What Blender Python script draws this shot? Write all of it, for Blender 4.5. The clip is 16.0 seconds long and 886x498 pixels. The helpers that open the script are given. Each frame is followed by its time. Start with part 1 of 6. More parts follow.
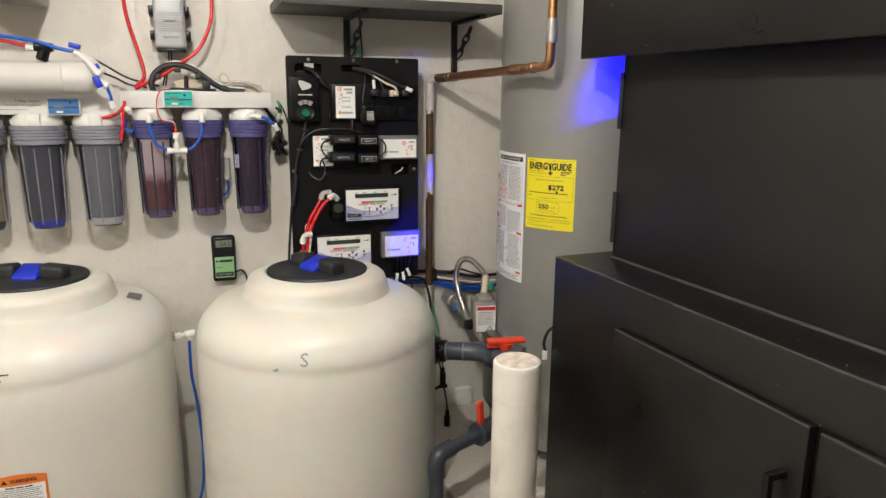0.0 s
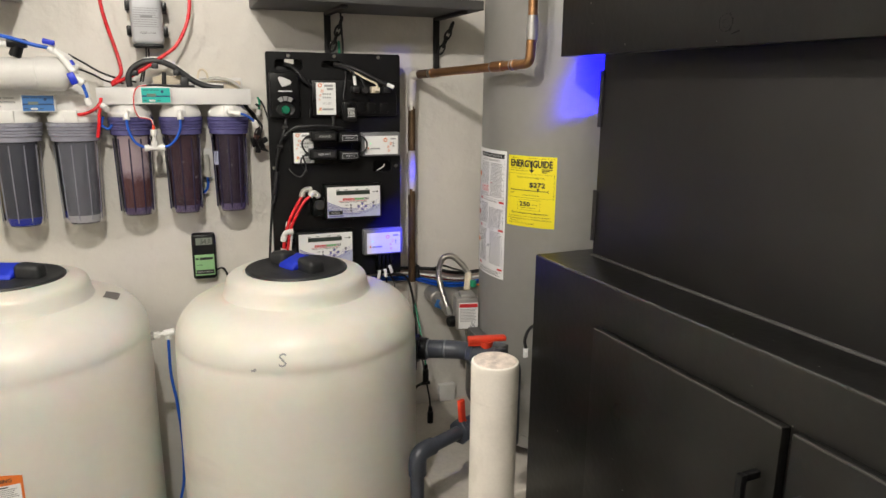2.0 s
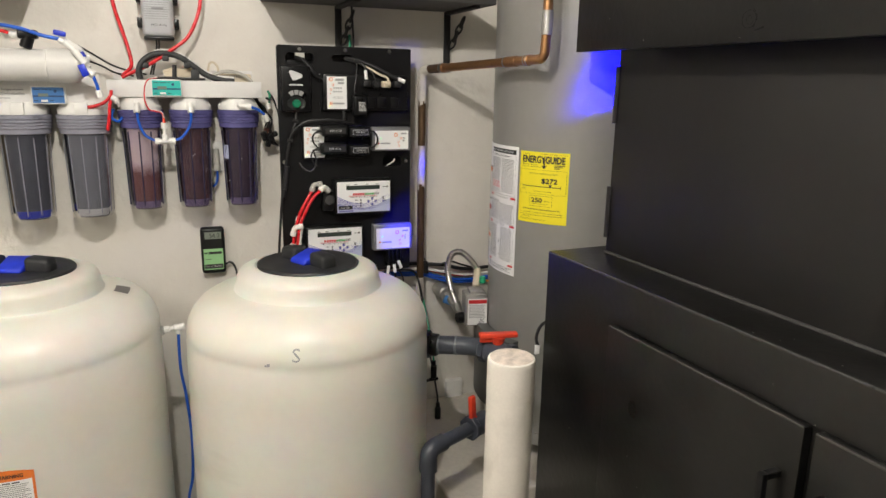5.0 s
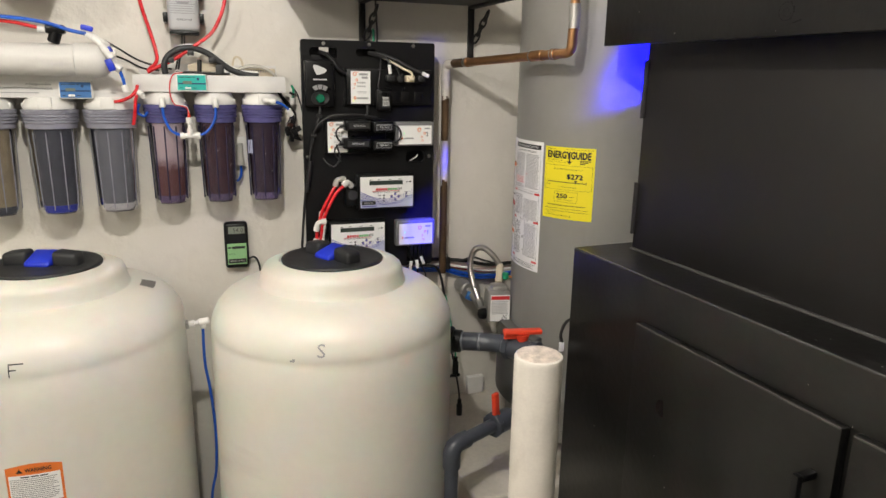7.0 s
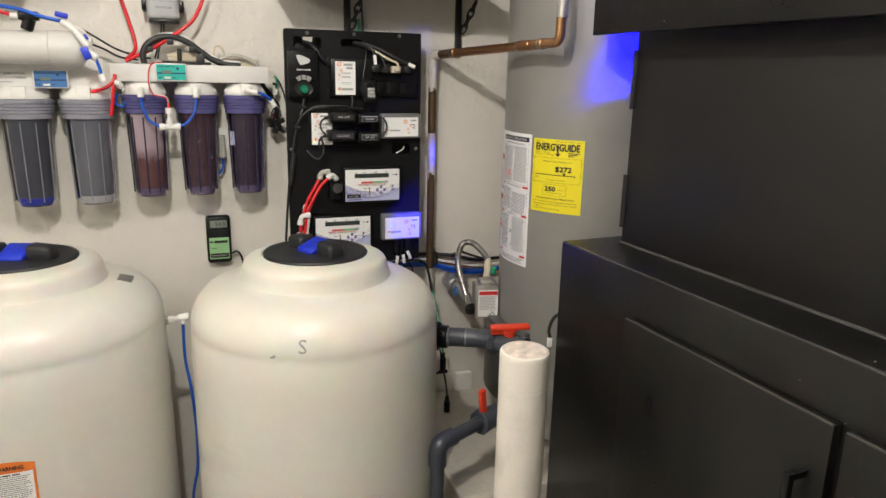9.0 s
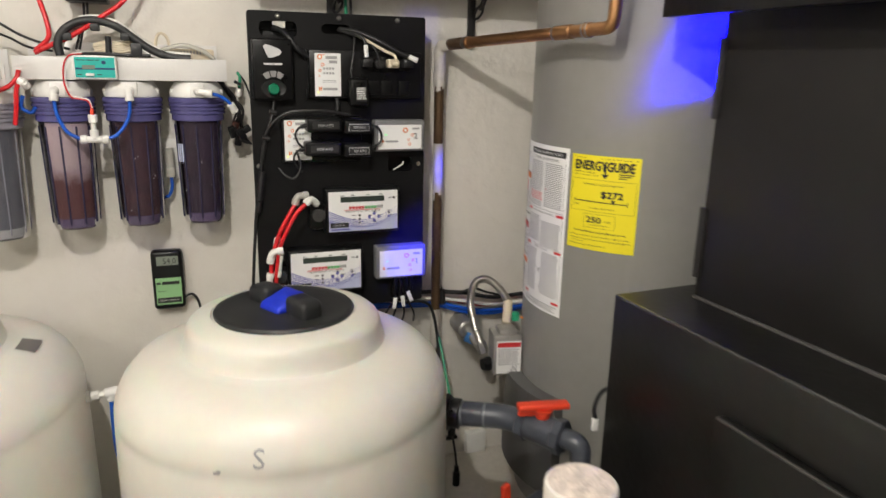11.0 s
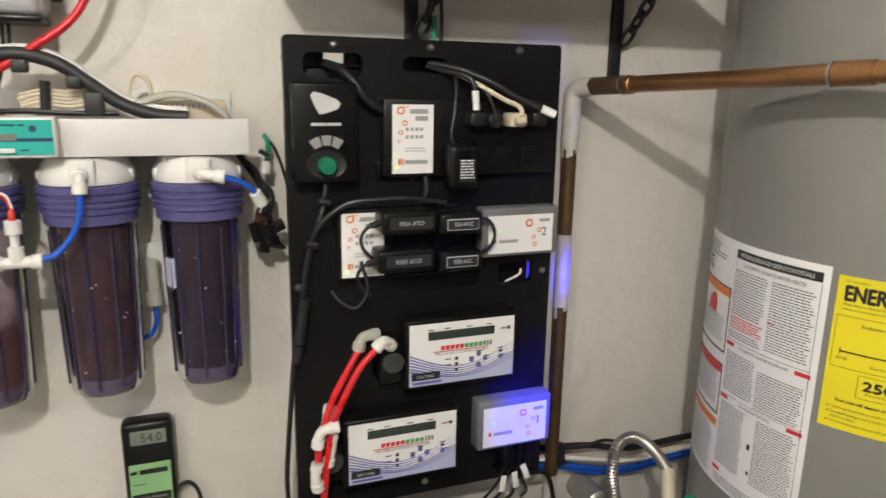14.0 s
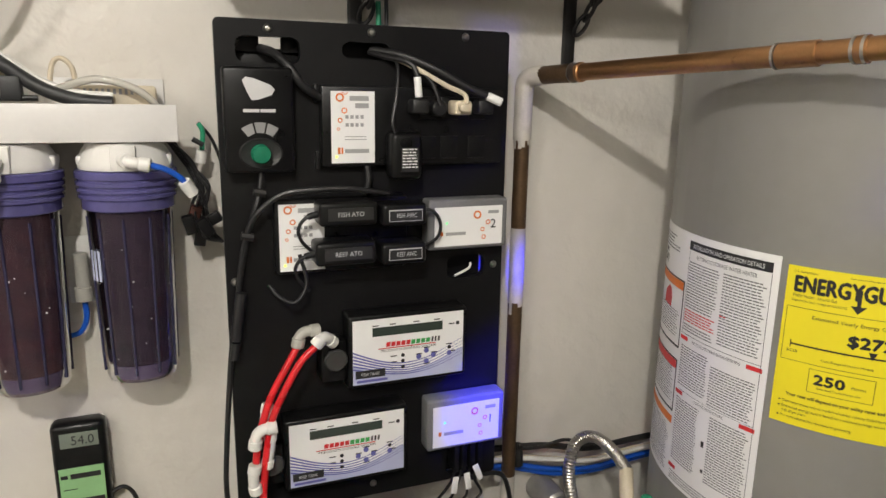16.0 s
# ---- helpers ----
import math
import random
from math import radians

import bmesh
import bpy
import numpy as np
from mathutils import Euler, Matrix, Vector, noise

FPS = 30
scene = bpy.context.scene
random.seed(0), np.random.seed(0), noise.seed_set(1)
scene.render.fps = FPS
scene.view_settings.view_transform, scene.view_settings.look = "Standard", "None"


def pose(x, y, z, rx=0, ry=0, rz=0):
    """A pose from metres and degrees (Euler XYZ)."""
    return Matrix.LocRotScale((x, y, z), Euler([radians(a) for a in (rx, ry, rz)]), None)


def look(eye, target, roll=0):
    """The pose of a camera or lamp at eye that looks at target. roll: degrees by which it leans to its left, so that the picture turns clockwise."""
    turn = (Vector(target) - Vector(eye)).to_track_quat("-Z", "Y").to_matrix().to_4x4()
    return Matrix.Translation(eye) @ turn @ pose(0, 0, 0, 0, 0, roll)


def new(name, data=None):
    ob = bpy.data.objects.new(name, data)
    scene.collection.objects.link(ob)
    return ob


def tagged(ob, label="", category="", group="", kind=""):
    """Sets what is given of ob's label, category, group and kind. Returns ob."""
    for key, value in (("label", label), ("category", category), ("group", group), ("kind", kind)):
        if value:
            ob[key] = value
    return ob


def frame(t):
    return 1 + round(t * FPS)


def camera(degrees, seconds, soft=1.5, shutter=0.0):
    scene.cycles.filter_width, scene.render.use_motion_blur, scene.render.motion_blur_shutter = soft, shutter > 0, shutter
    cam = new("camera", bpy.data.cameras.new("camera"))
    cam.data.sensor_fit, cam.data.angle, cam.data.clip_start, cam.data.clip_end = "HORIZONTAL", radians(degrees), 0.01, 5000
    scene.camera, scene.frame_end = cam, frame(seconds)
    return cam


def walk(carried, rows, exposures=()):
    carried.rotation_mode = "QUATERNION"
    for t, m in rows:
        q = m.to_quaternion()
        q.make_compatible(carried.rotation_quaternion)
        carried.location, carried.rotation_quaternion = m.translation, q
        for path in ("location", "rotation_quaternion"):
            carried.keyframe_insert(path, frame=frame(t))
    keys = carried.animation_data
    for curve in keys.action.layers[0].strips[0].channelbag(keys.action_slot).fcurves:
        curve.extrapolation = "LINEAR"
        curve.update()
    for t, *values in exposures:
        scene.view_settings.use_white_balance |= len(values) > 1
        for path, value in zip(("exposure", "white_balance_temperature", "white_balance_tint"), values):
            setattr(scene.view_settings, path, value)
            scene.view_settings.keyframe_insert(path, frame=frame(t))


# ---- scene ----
cam = camera(65.7, 16.0, shutter=0.5)
PATH = [
    (0, (0.118, 0.056, 1.541), (0.788, 1.889, 1.105), 0.5),
    (0.5, (0.116, 0.056, 1.546), (0.795, 1.883, 1.101), 0.6),
    (1, (0.121, 0.055, 1.548), (0.806, 1.88, 1.099), 0.6),
    (1.5, (0.131, 0.052, 1.553), (0.819, 1.874, 1.099), 0.6),
    (2, (0.143, 0.056, 1.555), (0.838, 1.874, 1.096), 0.6),
    (2.5, (0.15, 0.069, 1.547), (0.853, 1.884, 1.086), 0.7),
    (3, (0.156, 0.068, 1.547), (0.867, 1.879, 1.086), 0.8),
    (3.5, (0.149, 0.074, 1.547), (0.865, 1.882, 1.078), 0.8),
    (4, (0.134, 0.076, 1.552), (0.847, 1.885, 1.085), 0.9),
    (6.5, (0.096, 0.081, 1.554), (0.767, 1.902, 1.069), 1.0),
    (7, (0.095, 0.093, 1.552), (0.754, 1.918, 1.066), 1.0),
    (7.5, (0.101, 0.109, 1.537), (0.762, 1.933, 1.048), 1.1),
    (8, (0.118, 0.123, 1.531), (0.787, 1.943, 1.039), 1.2),
    (8.5, (0.114, 0.121, 1.536), (0.789, 1.938, 1.044), 1.2),
    (8.7, (0.112, 0.114, 1.536), (0.79, 1.93, 1.045), 1.2),
    (10.8, (0.265, 0.431, 1.540), (0.941, 2.243, 1.013), 1.1),
    (11, (0.246, 0.516, 1.543), (0.922, 2.328, 1.028), 1.2),
    (11.5, (0.251, 0.728, 1.546), (0.928, 2.534, 1.016), 1.0),
    (12, (0.333, 0.936, 1.561), (1.0, 2.745, 1.032), 0.9),
    (12.5, (0.34, 1.007, 1.574), (0.999, 2.822, 1.054), 0.9),
    (13, (0.26, 1.073, 1.581), (0.924, 2.895, 1.092), 1.0),
    (13.5, (0.204, 1.116, 1.583), (0.884, 2.937, 1.113), 1.1),
    (14, (0.256, 1.136, 1.586), (0.943, 2.957, 1.126), 1.0),
    (14.5, (0.309, 1.138, 1.581), (1.005, 2.959, 1.135), 1.0),
    (15, (0.323, 1.139, 1.571), (1.027, 2.959, 1.133), 1.0),
    (15.5, (0.329, 1.138, 1.564), (1.041, 2.954, 1.123), 1.0),
    (16, (0.317, 1.14, 1.564), (1.039, 2.951, 1.12), 1.0),
]
walk(cam, [(t, look(eye, target, roll)) for t, eye, target, roll in PATH])

# ---- world and light ----
world = bpy.data.worlds.new("world")
scene.world = world
world.use_nodes = True
world.node_tree.nodes["Background"].inputs[0].default_value = (0.9, 0.95, 1.0, 1)
world.node_tree.nodes["Background"].inputs[1].default_value = 0.02
scene.view_settings.exposure = 0.0


def bulb(name, at, watts, colour, radius):
    data = bpy.data.lights.new(name, "POINT")
    data.energy, data.color, data.shadow_soft_size = watts, colour, radius
    ob = new(name, data)
    ob.location = at
    return ob


def led_spot(name, at, target, degrees_, watts, radius=0.022):
    """A lensed blue aquarium diode."""
    data = bpy.data.lights.new(name, "SPOT")
    data.energy, data.color, data.shadow_soft_size = watts, (0.0, 0.0, 1.0), radius
    data.spot_size, data.spot_blend = radians(degrees_), 0.8
    ob = new(name, data)
    ob.matrix_world = look(at, target)
    return ob


WARM = (1.0, 0.95, 0.875)
bulb("lamp_ceiling_a", (0.03, 0.62, 2.27), 48, WARM, 0.022)
bulb("lamp_ceiling_b", (-1.1, 0.15, 2.30), 30, WARM, 0.04)
led_spot("lamp_aquarium_a", (1.235, 1.15, 1.82), (1.205, 1.535, 1.570), 36, 1200, 0.04)
led_spot("lamp_aquarium_b", (1.12, 1.10, 1.78), (0.730, 1.985, 1.140), 9.5, 330)
led_spot("lamp_aquarium_d", (1.12, 1.10, 1.78), (0.787, 2.03, 1.305), 4.5, 160)
bulb("lamp_aquarium_c", (1.34, 0.65, 1.80), 12, (0.05, 0.05, 1.0), 0.02)

# ---- materials ----
MATS = {}


def mat(name, colour, rough=0.5, metal=0.0, var=0.06, scale=6.0, bump=0.0, bscale=120.0, bdist=0.004, coat=0.0, stain=None, rvar=0.08, **extra):
    if name in MATS:
        return MATS[name]
    m = bpy.data.materials.new(name)
    m.use_nodes = True
    nt = m.node_tree
    b = nt.nodes["Principled BSDF"]
    b.inputs["Metallic"].default_value = metal
    b.inputs["Coat Weight"].default_value = coat
    for key, value in extra.items():
        b.inputs[key.replace("_", " ")].default_value = value
    co = nt.nodes.new("ShaderNodeTexCoord")

    def tex(sc, detail):
        n = nt.nodes.new("ShaderNodeTexNoise")
        n.inputs["Scale"].default_value, n.inputs["Detail"].default_value = sc, detail
        nt.links.new(co.outputs["Object"], n.inputs["Vector"])
        return n

    big, small = tex(scale, 3), tex(scale * 14, 4)
    add = nt.nodes.new("ShaderNodeMath")
    add.operation = "MULTIPLY_ADD"
    add.inputs[1].default_value = 0.45
    nt.links.new(small.outputs["Fac"], add.inputs[0])
    nt.links.new(big.outputs["Fac"], add.inputs[2])
    ramp = nt.nodes.new("ShaderNodeValToRGB")
    ramp.color_ramp.elements[0].position, ramp.color_ramp.elements[1].position = 0.42, 1.02
    dark = [max(0.0, c * (1 - 2 * var)) for c in colour]
    if stain:
        dark = list(stain)
    ramp.color_ramp.elements[0].color = (*dark, 1)
    ramp.color_ramp.elements[1].color = (*[min(1.0, c * (1 + var)) for c in colour], 1)
    if stain:
        mid = ramp.color_ramp.elements.new(0.58)
        mid.color = (*colour, 1)
    nt.links.new(add.outputs[0], ramp.inputs[0])
    nt.links.new(ramp.outputs[0], b.inputs["Base Color"])
    rr = nt.nodes.new("ShaderNodeMapRange")
    rr.inputs[3].default_value, rr.inputs[4].default_value = max(0.02, rough - rvar), min(1.0, rough + rvar)
    nt.links.new(big.outputs["Fac"], rr.inputs[0])
    nt.links.new(rr.outputs[0], b.inputs["Roughness"])
    if bump:
        bt = tex(bscale, 4)
        bp = nt.nodes.new("ShaderNodeBump")
        bp.inputs["Strength"].default_value, bp.inputs["Distance"].default_value = bump, bdist
        nt.links.new(bt.outputs["Fac"], bp.inputs["Height"])
        nt.links.new(bp.outputs[0], b.inputs["Normal"])
    MATS[name] = m
    return m


WALL = mat("wall_paint", (0.72, 0.69, 0.63), 0.48, var=0.03, scale=1.5, bump=1.0, bscale=17, bdist=0.0065)
CEIL = mat("ceiling_paint", (0.75, 0.73, 0.69), 0.8, var=0.03, scale=1.5, bump=0.3, bscale=60)
CONCRETE = mat("concrete", (0.36, 0.34, 0.31), 0.8, var=0.2, scale=5, bump=0.4, bscale=80)
PLASTER = mat("platform_plaster", (0.6, 0.56, 0.49), 0.75, var=0.1, scale=6, bump=0.3, bscale=50)
POLY = mat("polyethylene", (0.74, 0.72, 0.655), 0.36, var=0.03, scale=3, bump=0.06, bscale=60, Subsurface_Weight=0.25, Subsurface_Scale=0.03)
BLACKPAINT = mat("black_painted_wood", (0.0075, 0.0072, 0.0068), 0.36, var=0.35, scale=4, bump=0.14, bscale=60, rvar=0.2)
BLACKPANEL = mat("black_panel", (0.012, 0.011, 0.0105), 0.5, var=0.15, scale=2.5, bump=0.03, bscale=120, rvar=0.1)
BLACKPLASTIC = mat("black_plastic", (0.006, 0.006, 0.0065), 0.30, var=0.15, scale=30, bump=0.04, bscale=400, Specular_IOR_Level=0.28)
BLACKACRYLIC = mat("black_acrylic_board", (0.006, 0.006, 0.0065), 0.4, var=0.2, scale=8, bump=0.02, bscale=200, Specular_IOR_Level=0.3)
LIDBLACK = mat("black_lid_plastic", (0.022, 0.023, 0.025), 0.5, var=0.2, scale=20, bump=0.1, bscale=300)
HEATER = mat("heater_enamel", (0.238, 0.231, 0.217), 0.37, metal=0.0, var=0.05, scale=3, bump=0.015, bscale=30)
WHITEPLASTIC = mat("white_plastic", (0.78, 0.77, 0.74), 0.4, var=0.03, scale=20)
WHITESTEEL = mat("white_steel", (0.74, 0.73, 0.71), 0.35, var=0.03, scale=10)
PVCWHITE = mat("painted_pvc", (0.79, 0.75, 0.68), 0.55, var=0.06, scale=14, bump=0.08, bscale=60)
GREYPVC = mat("grey_pvc", (0.05, 0.056, 0.072), 0.32, var=0.12, scale=20)
COPPER = mat("copper_pipe", (0.42, 0.225, 0.105), 0.32, metal=0.9, var=0.2, scale=18, stain=(0.12, 0.06, 0.04), rvar=0.15)
COPPERDARK = mat("tarnished_copper", (0.14, 0.085, 0.045), 0.45, metal=0.6, var=0.2, scale=18, rvar=0.15)
RED = mat("red_plastic", (0.72, 0.055, 0.02), 0.42, var=0.06, scale=30)
BLUE = mat("blue_plastic", (0.012, 0.035, 0.55), 0.38, var=0.08, scale=30)
SHELF = mat("shelf_grey", (0.06, 0.058, 0.056), 0.55, var=0.1, scale=10)

# ---- mesh helpers ----
ORIGIN = {}
PRINT = ("small_print", "red_print", "fine_print", "spec_print", "sticker_print", "caption", "captions", "grey_print", "orange_print", "frame_lines", "rules", "barcode", "wave_print", "warning_frames")


def thing(name, at, label, category, group="", kind=""):
    ob = new(name)
    ob.location = at
    ob.empty_display_size = 0.05
    ORIGIN[ob] = Vector(at)
    return tagged(ob, label, category, group, kind)


def part(name, bm, material, parent=None, label="", smooth=True, at=None):
    """Links a bmesh, given in world coordinates, as one mesh object under its thing."""
    org = ORIGIN.get(parent, Vector((0, 0, 0))) if at is None else Vector(at)
    bmesh.ops.translate(bm, verts=bm.verts, vec=-org)
    bmesh.ops.recalc_face_normals(bm, faces=bm.faces)
    me = bpy.data.meshes.new(name)
    bm.to_mesh(me)
    bm.free()
    me.materials.append(material)
    if smooth:
        me.polygons.foreach_set("use_smooth", [True] * len(me.polygons))
        me.set_sharp_from_angle(angle=radians(38))
    ob = new(name, me)
    if parent:
        ob.parent = parent
        ORIGIN[ob] = org
    else:
        ob.location = org
        ORIGIN[ob] = org
    if label:
        tagged(ob, label)
    if name in PRINT:
        tagged(ob, kind="stuff")
    return ob


def joined(*bms):
    out = bmesh.new()
    for b in bms:
        me = bpy.data.meshes.new("tmp")
        b.to_mesh(me)
        b.free()
        out.from_mesh(me)
        bpy.data.meshes.remove(me)
    return out


def moved(bm, m):
    bmesh.ops.transform(bm, matrix=m, verts=bm.verts)
    return bm


def box(x0, y0, z0, x1, y1, z1, bev=0.002, seg=2):
    bm = bmesh.new()
    bmesh.ops.create_cube(bm, size=1)
    bmesh.ops.transform(bm, verts=bm.verts, matrix=Matrix.Translation(((x0 + x1) / 2, (y0 + y1) / 2, (z0 + z1) / 2)) @ Matrix.Diagonal((abs(x1 - x0), abs(y1 - y0), abs(z1 - z0), 1)))
    if bev:
        bmesh.ops.bevel(bm, geom=bm.edges[:], offset=bev, segments=seg, affect="EDGES", profile=0.5)
    return bm


def lathe(profile, at=(0, 0, 0), seg=48, axis=(0, 0, 1), caps=True):
    """Turns (radius, height) pairs round an axis through at."""
    bm = bmesh.new()
    rot = Vector((0, 0, 1)).rotation_difference(Vector(axis)).to_matrix().to_4x4()
    rings = []
    for r, h in profile:
        rings.append([bm.verts.new((r * math.cos(a), r * math.sin(a), h)) for a in (2 * math.pi * k / seg for k in range(seg))])
    for a, b in zip(rings, rings[1:]):
        for k in range(seg):
            bm.faces.new((a[k], a[(k + 1) % seg], b[(k + 1) % seg], b[k]))
    if caps:
        bm.faces.new(rings[0][::-1])
        bm.faces.new(rings[-1])
    return moved(bm, Matrix.Translation(at) @ rot)


def rod(a, b, r, seg=20, bev=0.0):
    a, b = Vector(a), Vector(b)
    h = (b - a).length
    prof = [(r, 0), (r, h)]
    if bev:
        prof = [(r - bev, 0), (r, bev), (r, h - bev), (r - bev, h)]
    return lathe(prof, a, seg, (b - a).normalized())


def glide(points, steps=8):
    """A smooth line through the points."""
    p = [Vector(q) for q in points]
    p = [2 * p[0] - p[1]] + p + [2 * p[-1] - p[-2]]
    out = []
    for i in range(1, len(p) - 2):
        for k in range(steps):
            t = k / steps
            out.append(0.5 * (2 * p[i] + (p[i + 1] - p[i - 1]) * t + (2 * p[i - 1] - 5 * p[i] + 4 * p[i + 1] - p[i + 2]) * t * t + (3 * p[i] - p[i - 1] - 3 * p[i + 1] + p[i + 2]) * t ** 3))
    return out + [p[-2]]


def tube(points, r, seg=10, steps=8, smooth=True):
    pts = glide(points, steps) if smooth else [Vector(q) for q in points]
    bm = bmesh.new()
    rings = []
    side = None
    for i, p in enumerate(pts):
        d = (pts[min(i + 1, len(pts) - 1)] - pts[max(i - 1, 0)]).normalized()
        if side is None:
            side = d.orthogonal().normalized()
        side = (side - d * side.dot(d)).normalized()
        up = d.cross(side)
        rr = r[i % len(r)] if isinstance(r, (list, tuple)) else r
        rings.append([bm.verts.new(p + rr * (side * math.cos(a) + up * math.sin(a))) for a in (2 * math.pi * k / seg for k in range(seg))])
    for a, b in zip(rings, rings[1:]):
        for k in range(seg):
            bm.faces.new((a[k], a[(k + 1) % seg], b[(k + 1) % seg], b[k]))
    bm.faces.new(rings[0][::-1])
    bm.faces.new(rings[-1])
    return bm


def bent(points, radius, steps=6):
    """A line with its corners rounded."""
    p = [Vector(q) for q in points]
    out = [p[0]]
    for a, b, c in zip(p, p[1:], p[2:]):
        u, v = (a - b).normalized(), (c - b).normalized()
        d = min(radius, (a - b).length * 0.49, (c - b).length * 0.49)
        for k in range(steps + 1):
            t = k / steps
            out.append(b + u * d * (1 - t) ** 2 + v * d * t ** 2)
    return out + [p[-1]]


# ---- the room ----
WY = 2.075


def structure(name, bm, material, label, category):
    return tagged(part(name, bm, material, None, smooth=False), label, category, kind="structure")


structure("floor", box(-1.9, -2.1, -0.1, 1.85, 2.2, 0, 0), CONCRETE, "grey bare concrete floor of the utility room", "floor")
structure("wall_north", box(-1.9, WY, 0, 1.85, WY + 0.12, 2.45, 0), WALL, "off-white painted plaster wall carrying the equipment", "wall")
structure("wall_south", box(-1.9, -2.12, 0, 1.85, -2.0, 2.45, 0), WALL, "plain off-white painted wall", "wall")
structure("wall_west", box(-1.92, -2.0, 0, -1.8, WY, 2.45, 0), WALL, "plain off-white painted wall", "wall")
structure("wall_east", box(1.75, -2.0, 0, 1.87, WY, 2.45, 0), WALL, "plain off-white painted wall", "wall")
structure("ceiling", box(-1.92, -2.12, 2.45, 1.87, WY + 0.12, 2.55, 0), CEIL, "plain white painted ceiling", "ceiling")
structure("heater_platform", box(0.70, 1.49, 0, 1.75, WY, 0.52, 0.008), PLASTER, "raised plastered platform under the water heater", "platform")

# ---- more materials ----
def clear_plastic(name, tint, body, share, rough=0.12):
    """Thin tinted see-through plastic: what passes through is tinted, the rest is glossy plastic."""
    m = bpy.data.materials.new(name)
    m.use_nodes = True
    nt = m.node_tree
    b = nt.nodes["Principled BSDF"]
    b.inputs["Base Color"].default_value = (*body, 1)
    b.inputs["Roughness"].default_value = rough
    tr = nt.nodes.new("ShaderNodeBsdfTransparent")
    tr.inputs[0].default_value = (*tint, 1)
    gl = nt.nodes.new("ShaderNodeBsdfGlossy")
    gl.inputs["Roughness"].default_value = rough
    fr = nt.nodes.new("ShaderNodeFresnel")
    fr.inputs[0].default_value = 1.24
    mix, mix2 = nt.nodes.new("ShaderNodeMixShader"), nt.nodes.new("ShaderNodeMixShader")
    mix.inputs[0].default_value = share
    nt.links.new(tr.outputs[0], mix.inputs[1])
    nt.links.new(b.outputs[0], mix.inputs[2])
    nt.links.new(fr.outputs[0], mix2.inputs[0])
    nt.links.new(mix.outputs[0], mix2.inputs[1])
    nt.links.new(gl.outputs[0], mix2.inputs[2])
    nt.links.new(mix2.outputs[0], nt.nodes["Material Output"].inputs[0])
    return m


SUMP_PURPLE = clear_plastic("purple_clear_plastic", (0.85, 0.80, 0.84), (0.045, 0.038, 0.085), 0.20, 0.06)
SUMP_GREY = clear_plastic("grey_clear_plastic", (0.78, 0.78, 0.82), (0.14, 0.14, 0.17), 0.20, 0.06)
RING_PURPLE = mat("lavender_ring_plastic", (0.095, 0.088, 0.23), 0.12, var=0.1, scale=40)
RING_GREY = mat("grey_ring_plastic", (0.26, 0.26, 0.31), 0.3, var=0.1, scale=40)
RESIN_DARK = mat("dark_resin", (0.040, 0.022, 0.030), 0.6, var=0.3, scale=60, bump=0.5, bscale=500)
CARBON = mat("carbon_block", (0.055, 0.06, 0.075), 0.6, var=0.2, scale=50, bump=0.3, bscale=300)
CARBONGREY = mat("grey_filter_mesh", (0.20, 0.205, 0.22), 0.65, var=0.12, scale=60, bump=0.3, bscale=400)
SEDIMENT = mat("spun_sediment_filter", (0.45, 0.36, 0.20), 0.85, var=0.15, scale=40, bump=0.5, bscale=300)
LABELWHITE = mat("label_white", (0.90, 0.90, 0.89), 0.45, var=0.015, scale=20)
LABELGREY = mat("label_pale_grey", (0.62, 0.62, 0.62), 0.45, var=0.02, scale=20)
YELLOW = mat("label_yellow", (0.86, 0.74, 0.02), 0.42, var=0.02, scale=10)
INK = mat("ink_black", (0.018, 0.018, 0.018), 0.5, var=0.05, scale=50)
INKGREY = mat("ink_grey", (0.30, 0.30, 0.31), 0.5, var=0.05, scale=50)
INKBODY = mat("ink_dark_grey", (0.11, 0.11, 0.115), 0.5, var=0.05, scale=50)
INKRED = mat("ink_red", (0.66, 0.03, 0.035), 0.5, var=0.05, scale=50)
INKORANGE = mat("ink_orange", (0.80, 0.20, 0.03), 0.5, var=0.05, scale=50)
INKBLUE = mat("ink_blue_violet", (0.13, 0.13, 0.42), 0.5, var=0.05, scale=50)
INKNAVY = mat("ink_navy", (0.015, 0.05, 0.14), 0.5, var=0.05, scale=50)
INKGREEN = mat("ink_green", (0.06, 0.40, 0.10), 0.5, var=0.05, scale=50)
PALEBLUE = mat("print_pale_blue", (0.50, 0.53, 0.72), 0.45, var=0.04, scale=30)
TEAL = mat("teal_face", (0.02, 0.44, 0.38), 0.4, var=0.04, scale=30)
BLUEFACE = mat("blue_face", (0.05, 0.17, 0.42), 0.4, var=0.04, scale=30)
GREENFACE = mat("pale_green_face", (0.28, 0.52, 0.25), 0.45, var=0.04, scale=30)
LCD = mat("lcd_glass", (0.20, 0.23, 0.19), 0.2, var=0.03, scale=30)
LCDDARK = mat("lcd_dark", (0.045, 0.06, 0.05), 0.15, var=0.03, scale=30)
GREYCASE = mat("grey_case", (0.17, 0.17, 0.175), 0.5, var=0.06, scale=30)
STEEL = mat("bright_steel", (0.55, 0.53, 0.50), 0.3, metal=0.95, var=0.08, scale=40)
STEELCASE = mat("cast_grey_metal", (0.42, 0.41, 0.39), 0.4, metal=0.6, var=0.1, scale=40)
SILVER = mat("silver_canister", (0.52, 0.53, 0.55), 0.38, metal=0.35, var=0.05, scale=20)
REDHOSE = mat("red_tubing", (0.66, 0.018, 0.025), 0.28, var=0.06, scale=30)
